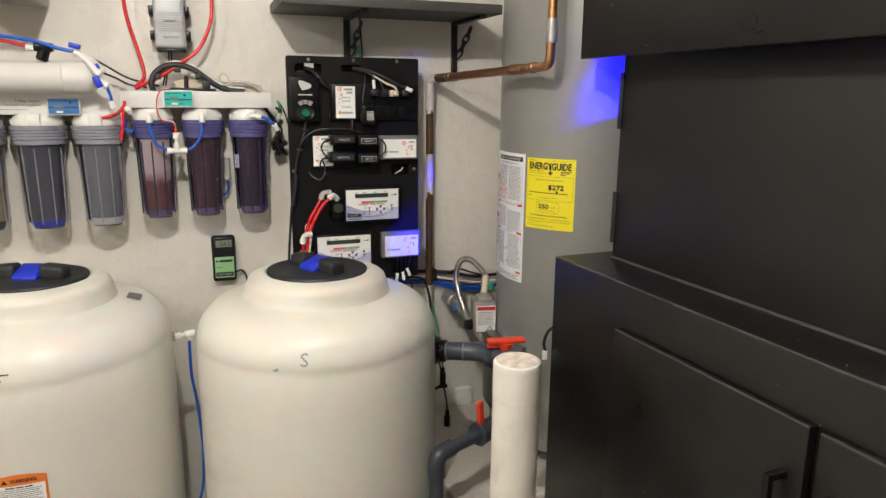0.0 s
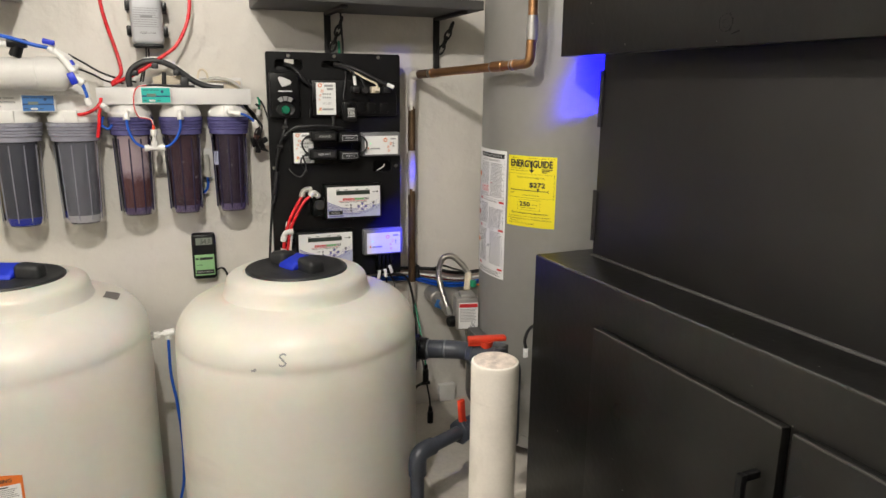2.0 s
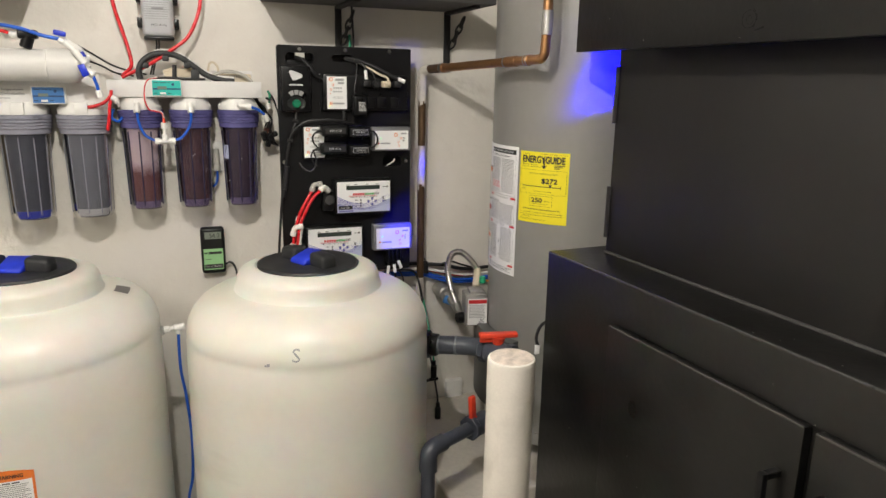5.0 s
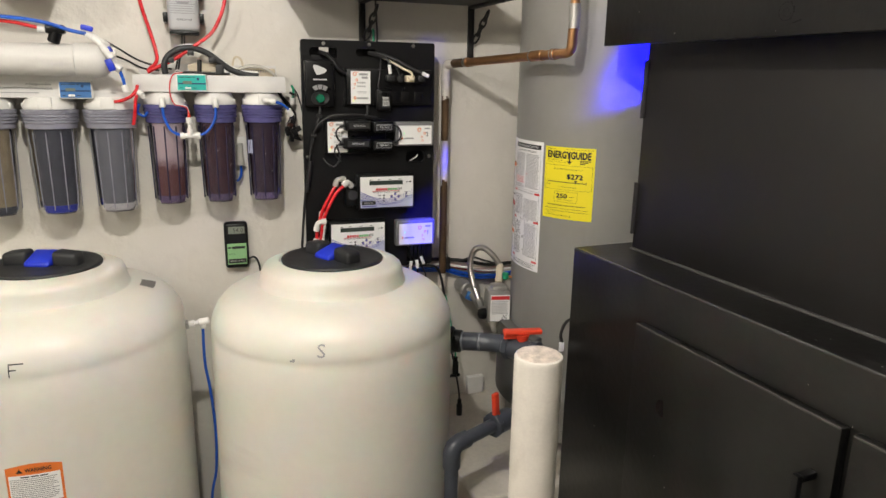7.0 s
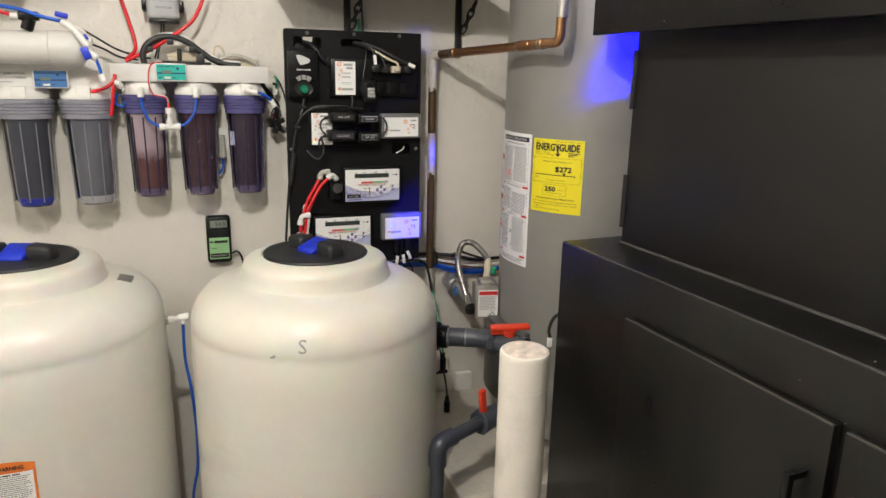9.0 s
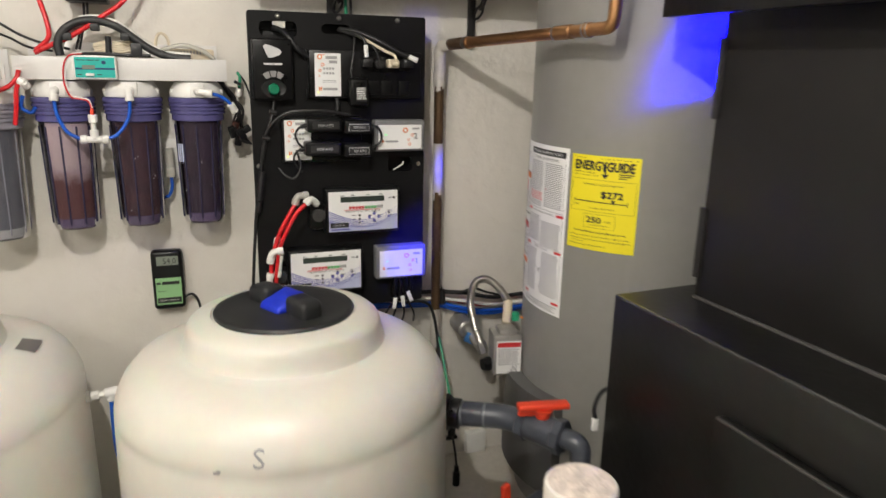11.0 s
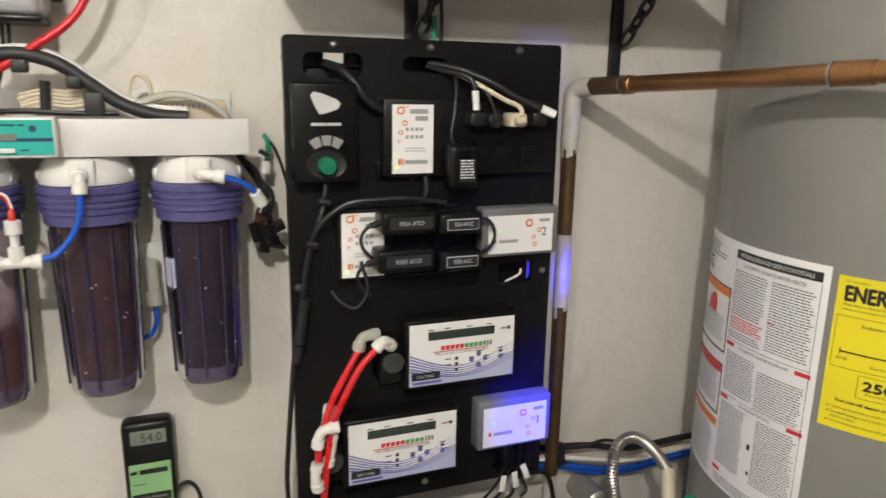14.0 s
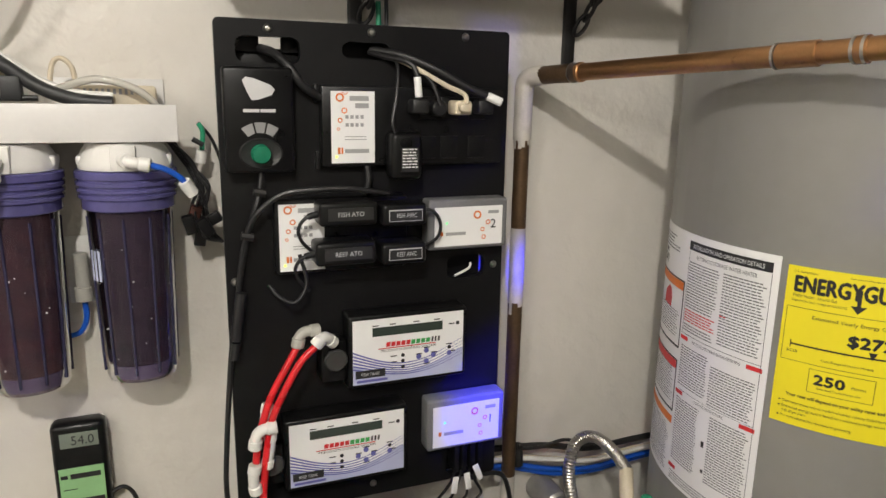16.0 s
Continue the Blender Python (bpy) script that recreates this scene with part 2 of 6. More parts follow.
BLUEHOSE = mat("blue_tubing", (0.012, 0.10, 0.55), 0.3, var=0.06, scale=30)
CREAM = mat("cream_plastic", (0.66, 0.58, 0.44), 0.5, var=0.06, scale=30)
FITTING = mat("white_fitting", (0.80, 0.79, 0.76), 0.35, var=0.03, scale=40)
FITGREY = mat("grey_white_fitting", (0.46, 0.45, 0.41), 0.4, var=0.05, scale=40)
RUBBER = mat("black_cable", (0.014, 0.014, 0.015), 0.45, var=0.15, scale=60)
GREEN = mat("green_plastic", (0.02, 0.32, 0.16), 0.4, var=0.06, scale=40)
ORANGE = mat("orange_wire", (0.75, 0.25, 0.02), 0.45, var=0.06, scale=40)
PAINTEDPIPE = mat("white_painted_pipe", (0.62, 0.58, 0.52), 0.55, var=0.1, scale=40, bump=0.2, bscale=200)
TAPE = mat("grey_duct_tape", (0.16, 0.15, 0.14), 0.5, var=0.1, scale=60)
CAULK = mat("grey_caulk", (0.075, 0.072, 0.07), 0.6, var=0.15, scale=50)
IRON = mat("black_iron", (0.014, 0.013, 0.013), 0.5, var=0.2, scale=60)
KNOBGREEN = mat("green_knob", (0.01, 0.17, 0.09), 0.25, var=0.05, scale=30)


def led(name, colour, power):
    m = bpy.data.materials.new(name)
    m.use_nodes = True
    b = m.node_tree.nodes["Principled BSDF"]
    b.inputs["Base Color"].default_value = (*colour, 1)
    b.inputs["Emission Color"].default_value = (*colour, 1)
    b.inputs["Emission Strength"].default_value = power
    return m


LEDGREEN = led("led_green", (0.1, 1.0, 0.2), 2.0)
LEDYELLOW = led("led_yellow", (0.8, 1.0, 0.1), 2.0)


# ---- print helpers ----
def letters(body, height, width=None, align="CENTER"):
    """Text as flat letters, x to the right and y up, about its middle."""
    cu = bpy.data.curves.new("t", "FONT")
    cu.body, cu.size, cu.align_x, cu.align_y, cu.resolution_u = body, 1.0, "CENTER", "CENTER", 2
    ob = bpy.data.objects.new("t", cu)
    me = bpy.data.meshes.new_from_object(ob)
    bm = bmesh.new()
    bm.from_mesh(me)
    bpy.data.objects.remove(ob)
    bpy.data.curves.remove(cu)
    bpy.data.meshes.remove(me)
    xs, ys = [v.co.x for v in bm.verts], [v.co.y for v in bm.verts]
    sy = height / (max(ys) - min(ys))
    sx = width / (max(xs) - min(xs)) if width else sy
    cx, cy = (max(xs) + min(xs)) / 2, (max(ys) + min(ys)) / 2
    if align == "LEFT":
        cx = min(xs)
    for v in bm.verts:
        v.co = ((v.co.x - cx) * sx, (v.co.y - cy) * sy, 0)
    return bm


def bold(body, height, width, weight):
    """Heavier letters: the same word laid over itself a little to each side."""
    out = []
    for k, (dx, dy) in enumerate(((0, 0), (-weight, 0), (weight, 0), (0, weight), (0, -weight))):
        out.append(moved(letters(body, height, width), Matrix.Translation((dx, dy, 0.00002 * k))))
    return joined(*out)


def rects(items):
    """Flat rectangles from (u0, v0, u1, v1)."""
    bm = bmesh.new()
    for u0, v0, u1, v1 in items:
        bm.faces.new([bm.verts.new((u, v, 0)) for u, v in ((u0, v0), (u1, v0), (u1, v1), (u0, v1))])
    return bm


def split_rects(items, step):
    out = []
    for u0, v0, u1, v1 in items:
        n = max(1, int((u1 - u0) / step + 0.99))
        out += [(u0 + (u1 - u0) * k / n, v0, u0 + (u1 - u0) * (k + 1) / n, v1) for k in range(n)]
    return out


def lines(u0, u1, v_top, v_bottom, pitch, weight, rng, ragged=0.12):
    """Rows of unreadable small print as bars broken into words."""
    out, v = [], v_top
    while v - weight > v_bottom:
        u = u0
        end = u1 - (u1 - u0) * ragged * rng.random()
        while u < end:
            w = 0.0025 + 0.0055 * rng.random()
            out.append((u, v - weight, min(u + w, end), v))
            u += w + 0.0012
        v -= pitch
    return out


def ring(r0, r1, u, v, seg=20, a0=0.0, a1=360.0):
    bm = bmesh.new()
    prev = None
    for k in range(seg + 1):
        a = radians(a0 + (a1 - a0) * k / seg)
        pair = [bm.verts.new((u + r * math.cos(a), v + r * math.sin(a), 0)) for r in (r0, r1)]
        if prev:
            bm.faces.new((prev[0], prev[1], pair[1], pair[0]))
        prev = pair
    return bm


def on_wall(bm, x, z, y, off=0.0006):
    """From flat print to a face that looks towards -y."""
    for v in bm.verts:
        v.co = (x + v.co.x, y - off, z + v.co.y)
    return bm


def on_round(bm, cx, cy, r, angle0, z, off=0.0006):
    """From flat print onto an upright cylinder; u runs with rising angle."""
    for v in bm.verts:
        a = radians(angle0) + v.co.x / r
        rr = r + off + v.co.z
        v.co = (cx + rr * math.cos(a), cy + rr * math.sin(a), z + v.co.y)
    return bm


def arc_plate(cx, cy, r0, r1, a0, a1, z0, z1, n=16, lean=0.0):
    bm = bmesh.new()
    cols = []
    for k in range(n + 1):
        a = radians(a0 + (a1 - a0) * k / n)
        cols.append([bm.verts.new((cx + r * math.cos(a), cy + r * math.sin(a), z)) for r, z in ((r0, z0), (r1, z0), (r1, z1), (r0, z1))])
    for p, q in zip(cols, cols[1:]):
        for k in range(4):
            bm.faces.new((p[k], p[(k + 1) % 4], q[(k + 1) % 4], q[k]))
    bm.faces.new(cols[0])
    bm.faces.new(cols[-1][::-1])
    return bm


def slab_with_holes(x0, z0, x1, z1, y0, y1, holes, r=0.006):
    """A board that faces -y, with rounded openings cut through it."""
    bm = bmesh.new()

    def loop(a, b, c, d, rad, y):
        pts = []
        for mx, mz, s in ((c - rad, d - rad, 0), (a + rad, d - rad, 90), (a + rad, b + rad, 180), (c - rad, b + rad, 270)):
            pts += [(mx + rad * math.cos(radians(s + t)), mz + rad * math.sin(radians(s + t))) for t in (0, 22.5, 45, 67.5, 90)]
        return [bm.verts.new((x, y, z)) for x, z in pts]

    outer = [loop(x0, z0, x1, z1, r, y) for y in (y0, y1)]
    inner = [[loop(*h, 0.010, y) for y in (y0, y1)] for h in holes]
    edges = []
    for side in (0, 1):
        es = []
        for ring_ in [outer[side]] + [i[side] for i in inner]:
            es += [bm.edges.new((ring_[k], ring_[(k + 1) % len(ring_)])) for k in range(len(ring_))]
        edges.append(es)
    for es in edges:
        bmesh.ops.triangle_fill(bm, use_beauty=True, use_dissolve=False, edges=es)
    for pair in [outer] + inner:
        n = len(pair[0])
        for k in range(n):
            bm.faces.new((pair[0][k], pair[0][(k + 1) % n], pair[1][(k + 1) % n], pair[1][k]))
    return bm


def elbow(a, b, c, r, cuff=0.004, cufflen=0.012):
    """A push-fit bend from a over b to c with collars at both ends."""
    a, b, c = Vector(a), Vector(b), Vector(c)
    u, v = (a - b).normalized(), (c - b).normalized()
    return joined(tube(bent((a, b, c), r * 1.6), r, 14, smooth=False), rod(a, a - u * cufflen, r + cuff, 16, 0.001), rod(c, c - v * cufflen, r + cuff, 16, 0.001))


# ---- storage tanks ----
SX, SY, FX, FY = 0.384, 1.668, -0.242, 1.785
BODY = [(0.0, 0.0), (0.262, 0.0), (0.278, 0.012), (0.286, 0.04), (0.287, 0.45), (0.286, 0.90), (0.2845, 0.968), (0.2825, 0.974), (0.284, 0.982), (0.2835, 0.995), (0.279, 1.012), (0.269, 1.032), (0.252, 1.051), (0.232, 1.063), (0.205, 1.072), (0.190, 1.0735), (0.179, 1.0755), (0.1735, 1.0775), (0.171, 1.082), (0.1685, 1.093), (0.1655, 1.107), (0.162, 1.1155), (0.156, 1.121), (0.147, 1.125), (0.137, 1.128), (0.124, 1.130), (0.122, 1.127)]


def body_radius(z):
    side = sorted((h, r) for r, h in BODY if r > 0.15)
    for (h0, r0), (h1, r1) in zip(side, side[1:]):
        if h0 <= z <= h1:
            return r0 + (r1 - r0) * (z - h0) / max(1e-6, h1 - h0)
    return 0.28


def on_tank(bm, cx, cy, angle0, z, off=0.0009):
    for v in bm.verts:
        a, h = radians(angle0) + v.co.x / 0.28, z + v.co.y
        r = body_radius(h) + off
        v.co = (cx + r * math.cos(a), cy + r * math.sin(a), h)
    return bm


def storage_tank(x, y, label, turn):
    t = thing("storage_tank", (x, y, 0), label, "water tank", "storage tanks")
    part("body", lathe(BODY, (x, y, 0), 96), POLY, t)
    lid = part("lid", lathe([(0.0, 1.120), (0.118, 1.122), (0.1195, 1.131), (0.117, 1.134), (0.108, 1.1345), (0.104, 1.132), (0.06, 1.133), (0.0, 1.134)], (x, y, 0), 64, caps=False), LIDBLACK, t, "black screw lid")
    place = pose(x, y, 0, 0, 0, turn)
    for s in (-1, 1):
        bm = box(s * 0.027, -0.021, 1.129, s * 0.082, 0.021, 1.164, 0.009, 3)
        for v in bm.verts:
            if abs(v.co.x) > 0.06:
                v.co.z -= 0.006 * (abs(v.co.x) - 0.06) / 0.022
        part("grip", moved(bm, place), LIDBLACK, lid)
    cap = box(-0.028, -0.034, 1.131, 0.028, 0.026, 1.160, 0.006, 3)
    for v in cap.verts:
        if v.co.y < -0.01:
            v.co.z -= 0.020 * (-0.01 - v.co.y) / 0.024 if v.co.z > 1.14 else 0
    part("vent_cap", moved(cap, place), BLUE, lid, "bright blue vent cap")
    return t


tank_s = storage_tank(SX, SY, "tall off-white polyethylene water tank with a black lid, marked S", -62)
part("marker_letter", on_tank(letters("S", 0.027, 0.016), SX, SY, 254.2, 1.008), INKGREY, tank_s, "hand-drawn letter S")
part("lid_marking", on_round(rects([(-0.022, 0, -0.014, 0.004), (-0.011, 0, -0.004, 0.004), (0.002, 0, 0.010, 0.004), (0.013, 0, 0.021, 0.004)]), SX, SY, 0.155, 256, 1.116, 0.001), INK, tank_s, "faint black marker strokes")
part("scuff", on_round(rects([(-0.005, -0.002, 0.004, 0.002), (0.0, 0.0, 0.006, 0.005)]), SX, SY, 0.2835, 242, 0.985), INKGREY, tank_s, "small grey scuff")
tank_f = storage_tank(FX, FY, "tall off-white polyethylene water tank with an orange warning label, marked F", -18)
FA, FZ = 266.4, 0.997
part("marker_letter", on_tank(joined(rects([(-0.009, -0.014 + 0.002 * k, -0.007, -0.012 + 0.002 * k) for k in range(13)]), rects([(-0.009, 0.010, 0.017, 0.0125), (-0.009, -0.001, 0.004, 0.0015)])), FX, FY, FA, FZ), INK, tank_f, "hand-drawn letter F")
# warning sticker: orange frame, white field, bars of small print
WA, WZ = 268.6, 0.752
WS = Matrix.Scale(0.67, 4)
arch = bmesh.new()
top = [(-0.075 + 0.15 * k / 14, 0.062 + 0.011 * math.sin(math.pi * k / 14)) for k in range(15)]
arch.faces.new([arch.verts.new((u, v, 0)) for u, v in [(-0.075, -0.06), (0.075, -0.06)] + top[::-1]])
bmesh.ops.triangulate(arch, faces=arch.faces[:])
bmesh.ops.subdivide_edges(arch, edges=arch.edges[:], cuts=2, use_grid_fill=True)
sticker = part("warning_label", on_round(moved(arch, WS), FX, FY, 0.287, WA, WZ, 0.0012), INKORANGE, tank_f, "orange and white warning sticker")
part("field", on_round(moved(rects(split_rects([(-0.068, -0.055, 0.068, 0.038)], 0.01)), WS), FX, FY, 0.287, WA, WZ, 0.0020), LABELWHITE, sticker)
rng = random.Random(4)
part("small_print", on_round(moved(rects(lines(-0.064, 0.062, 0.026, -0.05, 0.0062, 0.0026, rng)), WS), FX, FY, 0.287, WA, WZ, 0.0026), INKGREY, sticker)
part("heading", on_round(bold("WARNING", 0.0080, 0.046, 0.0003), FX, FY, 0.287, WA + 1.6, WZ + 0.0355, 0.0020), INK, sticker)
part("sub_heading", on_round(moved(rects([(-0.035, 0.030, -0.012, 0.034), (-0.009, 0.030, 0.012, 0.034), (0.016, 0.030, 0.036, 0.034)]), WS), FX, FY, 0.287, WA, WZ, 0.0026), INK, sticker)
tri = bmesh.new()
tri.faces.new([tri.verts.new(p) for p in ((-0.009, -0.006, 0), (0.009, -0.006, 0), (0, 0.008, 0))])
part("warning_triangle", on_round(moved(tri, WS), FX, FY, 0.287, WA - 5.0, WZ + 0.0345, 0.0020), INK, sticker)
patch = bmesh.new()
prof = [(0.196, 1.0755), (0.206, 1.0732), (0.216, 1.0705), (0.226, 1.0670)]
cols = [[patch.verts.new((FX + r * math.cos(radians(a)), FY + r * math.sin(radians(a)), z)) for r, z in prof] for a in (-10, -6.5, -3, 0.5, 4)]
for p, q in zip(cols, cols[1:]):
    for k in range(3):
        patch.faces.new((p[k], p[k + 1], q[k + 1], q[k]))
tagged(part("tape_patch", patch, TAPE, None, at=(FX, FY, 1.07)), "strip of grey duct tape on the tank shoulder", "tape")

# float fitting and blue line between the tanks
TY = 1.785
ff = thing("tank_fitting", (0.045, TY, 0.957), "white push fitting with a blue tube on a tank wall", "pipe fitting")
part("nut", rod((0.036, TY, 0.956), (0.050, TY, 0.957), 0.0115, 6, 0.001), STEELCASE, ff, "steel nut")
part("adapter", joined(rod((0.050, TY, 0.957), (0.064, TY, 0.958), 0.0085, 6, 0.001), rod((0.064, TY, 0.958), (0.074, TY, 0.959), 0.0050, 14)), FITTING, ff)
part("elbow", joined(rod((0.072, TY, 0.959), (0.098, TY, 0.962), 0.0088, 16, 0.002), rod((0.083, TY, 0.960), (0.082, TY, 0.944), 0.0072, 14, 0.001)), FITTING, ff)
part("tube", tube([(0.082, TY, 0.952), (0.081, TY, 0.855), (0.089, TY, 0.778), (0.095, TY, 0.667), (0.090, TY, 0.554), (0.075, TY, 0.474), (0.068, TY + 0.02, 0.30), (0.066, TY + 0.04, 0.02)], 0.0036, 10), BLUEHOSE, ff, "blue plastic tube")

# ---- water heater ----
HX, HY, HR = 1.186, 1.775, 0.252
heater = thing("water_heater", (HX, HY, 0.52), "tall grey enamelled gas storage water heater on a platform", "water heater")
part("jacket", lathe([(0, 0.565), (HR, 0.565), (HR, 0.60), (HR - 0.0012, 0.601), (HR, 0.602), (HR, 0.606), (HR, 1.974), (HR, 1.98), (HR - 0.01, 2.0), (0.05, 2.02), (0, 2.02)], (HX, HY, 0), 96, caps=False), HEATER, heater)
for a in (60, 180, 300):
    part("foot", rod((HX + 0.19 * math.cos(radians(a)), HY + 0.19 * math.sin(radians(a)), 0.52), (HX + 0.19 * math.cos(radians(a)), HY + 0.19 * math.sin(radians(a)), 0.567), 0.016, 12), STEELCASE, heater)
part("burner_door", arc_plate(HX, HY, HR + 0.001, HR + 0.034, 147, 205, 0.640, 0.860, 14), mat("heater_dark_enamel", (0.10, 0.10, 0.098), 0.4, var=0.08, scale=8), heater, "dark grey curved burner door")
# energy label
EA0, EA1, EZ0, EZ1 = 200.6, 232.0, 1.200, 1.385
eg = part("energy_label", arc_plate(HX, HY, HR + 0.0004, HR + 0.0012, EA0, EA1, EZ0, EZ1, 20), YELLOW, heater, "yellow energy guide label")
ER = HR + 0.0012


def on_energy(name, bm, u, v):
    """u, v: metres from the label's upper left corner, v downwards."""
    return part(name, on_round(bm, HX, HY, ER, EA0 + math.degrees(u / ER), EZ1 - v), INK, eg)


on_energy("headline", bold("ENERGYGUIDE", 0.0175, 0.118, 0.0009), 0.0685, 0.0195)
arrow = rects([(-0.0019, -0.010, 0.0019, 0.010)])
arrow.faces.new([arrow.verts.new(p) for p in ((-0.0075, -0.008, 0), (0.0075, -0.008, 0), (0, -0.0165, 0))])
on_energy("arrow", arrow, 0.0725, 0.0265)
on_energy("origin_note", letters("U.S. Government", 0.0030, 0.024), 0.019, 0.0055)
on_energy("removal_note", letters("Federal law prohibits removal of this label before consumer purchase.", 0.0028, 0.072), 0.098, 0.0055)
on_energy("type_note", letters("Water Heater - Natural Gas", 0.0034, 0.044), 0.030, 0.0325)
on_energy("capacity_note", letters("Capacity (1st hour rating): 60 GALLONS", 0.0034, 0.054), 0.035, 0.0385)
on_energy("model_note", rects([(0.100, -0.0335, 0.128, -0.0315), (0.100, -0.0372, 0.122, -0.0352), (0.100, -0.0409, 0.114, -0.0389)]), 0, 0)
on_energy("cost_title", letters("Estimated Yearly Energy Cost", 0.0052, 0.078), 0.070, 0.0555)
on_energy("cost", bold("$272", 0.0140, 0.042, 0.0008), 0.089, 0.0745)
bar_rects = split_rects([(0.012, -0.0898, 0.120, -0.0880)], 0.01) + [(0.012, -0.0935, 0.0130, -0.0845), (0.119, -0.0935, 0.1200, -0.0845)] + [(u, -0.0910, u + 0.0006, -0.0870) for u in (0.039, 0.066)]
on_energy("scale_bar", rects(bar_rects), 0, 0)
tri = bmesh.new()
tri.faces.new([tri.verts.new(p) for p in ((-0.0042, 0.005, 0), (0.0042, 0.005, 0), (0, -0.004, 0))])
on_energy("scale_pointer", tri, 0.092, 0.0875)
on_energy("low_cost", letters("$228", 0.0036, 0.011), 0.015, 0.0970)
on_energy("range_title", letters("Cost Range of Similar Models", 0.0036, 0.050), 0.070, 0.1015)
on_energy("usage", bold("250", 0.0112, 0.030, 0.0007), 0.056, 0.1245)
on_energy("usage_unit", letters("therms", 0.0036, 0.014), 0.084, 0.1255)
on_energy("usage_title", letters("Estimated Yearly Energy Use", 0.0034, 0.042), 0.066, 0.1345)
fr_rects = split_rects([(0.035, -0.1135, 0.099, -0.1130), (0.035, -0.1405, 0.099, -0.1400), (0.004, -0.0465, 0.134, -0.0460), (0.004, -0.1085, 0.134, -0.1080)], 0.01)
fr_rects += [(0.035, -0.1405, 0.0355, -0.113), (0.0985, -0.1405, 0.099, -0.113), (0.004, -0.1085, 0.0045, -0.046), (0.1335, -0.1085, 0.134, -0.046)]
on_energy("frame_lines", rects(fr_rects), 0, 0)
on_energy("cost_note", bold("Your cost will depend on your utility rates and use.", 0.0050, 0.106, 0.00015), 0.068, 0.1490)
for v, w, words in ((0.1580, 0.116, "Cost range based only on models of similar capacity fueled by natural gas"), (0.1645, 0.118, "Estimated energy cost is based on a national average natural gas cost"), (0.1700, 0.026, "of $1.09 per therm"), (0.1760, 0.072, "For more information, visit www.ftc.gov/energy")):
    on_energy("note_line", letters(words, 0.0042, w), 0.012 + w / 2, v)
on_energy("bullets", rects([(0.0080, -v - 0.0008, 0.0098, -v + 0.0010) for v in (0.1580, 0.1645, 0.1760)]), 0, 0)
# installation label: narrow warning column and two text columns
LA0, LA1, LZ0, LZ1 = 142.0, 198.8, 1.040, 1.392
lab = part("installation_label", arc_plate(HX, HY, HR + 0.0003, HR + 0.0011, LA0, LA1, LZ0, LZ1, 30), LABELWHITE, heater, "white installation and operation label")
LR = HR + 0.0011
LW = radians(LA1 - LA0) * LR


def on_lab(name, bm, material, u=0.0, v=0.0, off=0.0006):
    return part(name, on_round(bm, HX, HY, LR, LA0 + math.degrees(u / LR), LZ1 - v, off), material, lab)


UC = radians(167.2 - LA0) * LR
rng = random.Random(11)
on_lab("heading_bar", rects(split_rects([(UC, -0.021, LW - 0.008, -0.009)], 0.008)), INK)
on_lab("heading", letters("INSTALLATION AND OPERATION DETAILS", 0.0055, 0.112), LABELWHITE, (UC + LW - 0.008) / 2, 0.015, 0.0012)
on_lab("title", letters("AUTOMATIC STORAGE WATER HEATER", 0.0050, 0.096), INK, (UC + LW - 0.008) / 2, 0.028)
UM = (UC + LW - 0.008) / 2
body_print = lines(UC + 0.003, UM - 0.003, -0.036, -0.098, 0.0037, 0.0014, rng) + lines(UM + 0.003, LW - 0.011, -0.036, -0.128, 0.0037, 0.0014, rng)
body_print += lines(UC + 0.003, UM - 0.003, -0.120, -0.130, 0.0037, 0.0014, rng)
body_print += lines(UC + 0.003, UM - 0.004, -0.150, -0.208, 0.0036, 0.0014, rng) + lines(UM - 0.002, LW - 0.011, -0.158, -0.210, 0.0036, 0.0014, rng)
body_print += lines(UC + 0.003, UM - 0.012, -0.224, -0.318, 0.0036, 0.0014, rng) + lines(UM + 0.006, LW - 0.011, -0.224, -0.318, 0.0036, 0.0014, rng) + lines(UC + 0.003, LW - 0.011, -0.334, -0.347, 0.0036, 0.0014, rng)
body_print += lines(0.004, UC - 0.008, -0.012, -0.035, 0.0045, 0.0018, rng, 0.5) + lines(0.004, UC - 0.008, -0.112, -0.150, 0.0037, 0.0012, rng) + lines(0.006, UC - 0.010, -0.19, -0.240, 0.0037, 0.0012, rng) + lines(0.006, UC - 0.010, -0.275, -0.345, 0.0037, 0.0012, rng)
on_lab("small_print", rects(body_print), INKBODY)
on_lab("red_print", rects(lines(UC + 0.003, UM - 0.003, -0.100, -0.119, 0.0036, 0.0017, rng) + lines(UM + 0.003, UM + 0.013, -0.089, -0.093, 0.0036, 0.0017, rng)), INKRED)
reds = []
for v in (0.137, 0.214, 0.324):
    reds += [(UC - 0.001, -v - 0.0055, UC + 0.016, -v), (LW - 0.026, -v - 0.0055, LW - 0.006, -v)]
for r_ in reds:
    on_lab("red_band", rects([r_]), INKRED)
on_lab("safety_heading", letters("FOR YOUR SAFETY READ BEFORE OPERATING", 0.0040, 0.080), INK, UM, 0.140)
on_lab("lighting_heading", letters("LIGHTING INSTRUCTIONS", 0.0040, 0.050), INK, UM, 0.217)
thin = [(UC, -0.134, LW - 0.008, -0.1334), (UC + 0.006, -0.2125, LW - 0.008, -0.2120)]
on_lab("rules", rects(split_rects(thin, 0.008) + [(UM, -0.305, UM + 0.004, -0.300), (UM - 0.004, -0.27, UM + 0.001, -0.262), (UC + 0.001, -0.134, UC + 0.0016, -0.022), (LW - 0.0086, -0.32, LW - 0.008, -0.022)]), INK)
frames = []
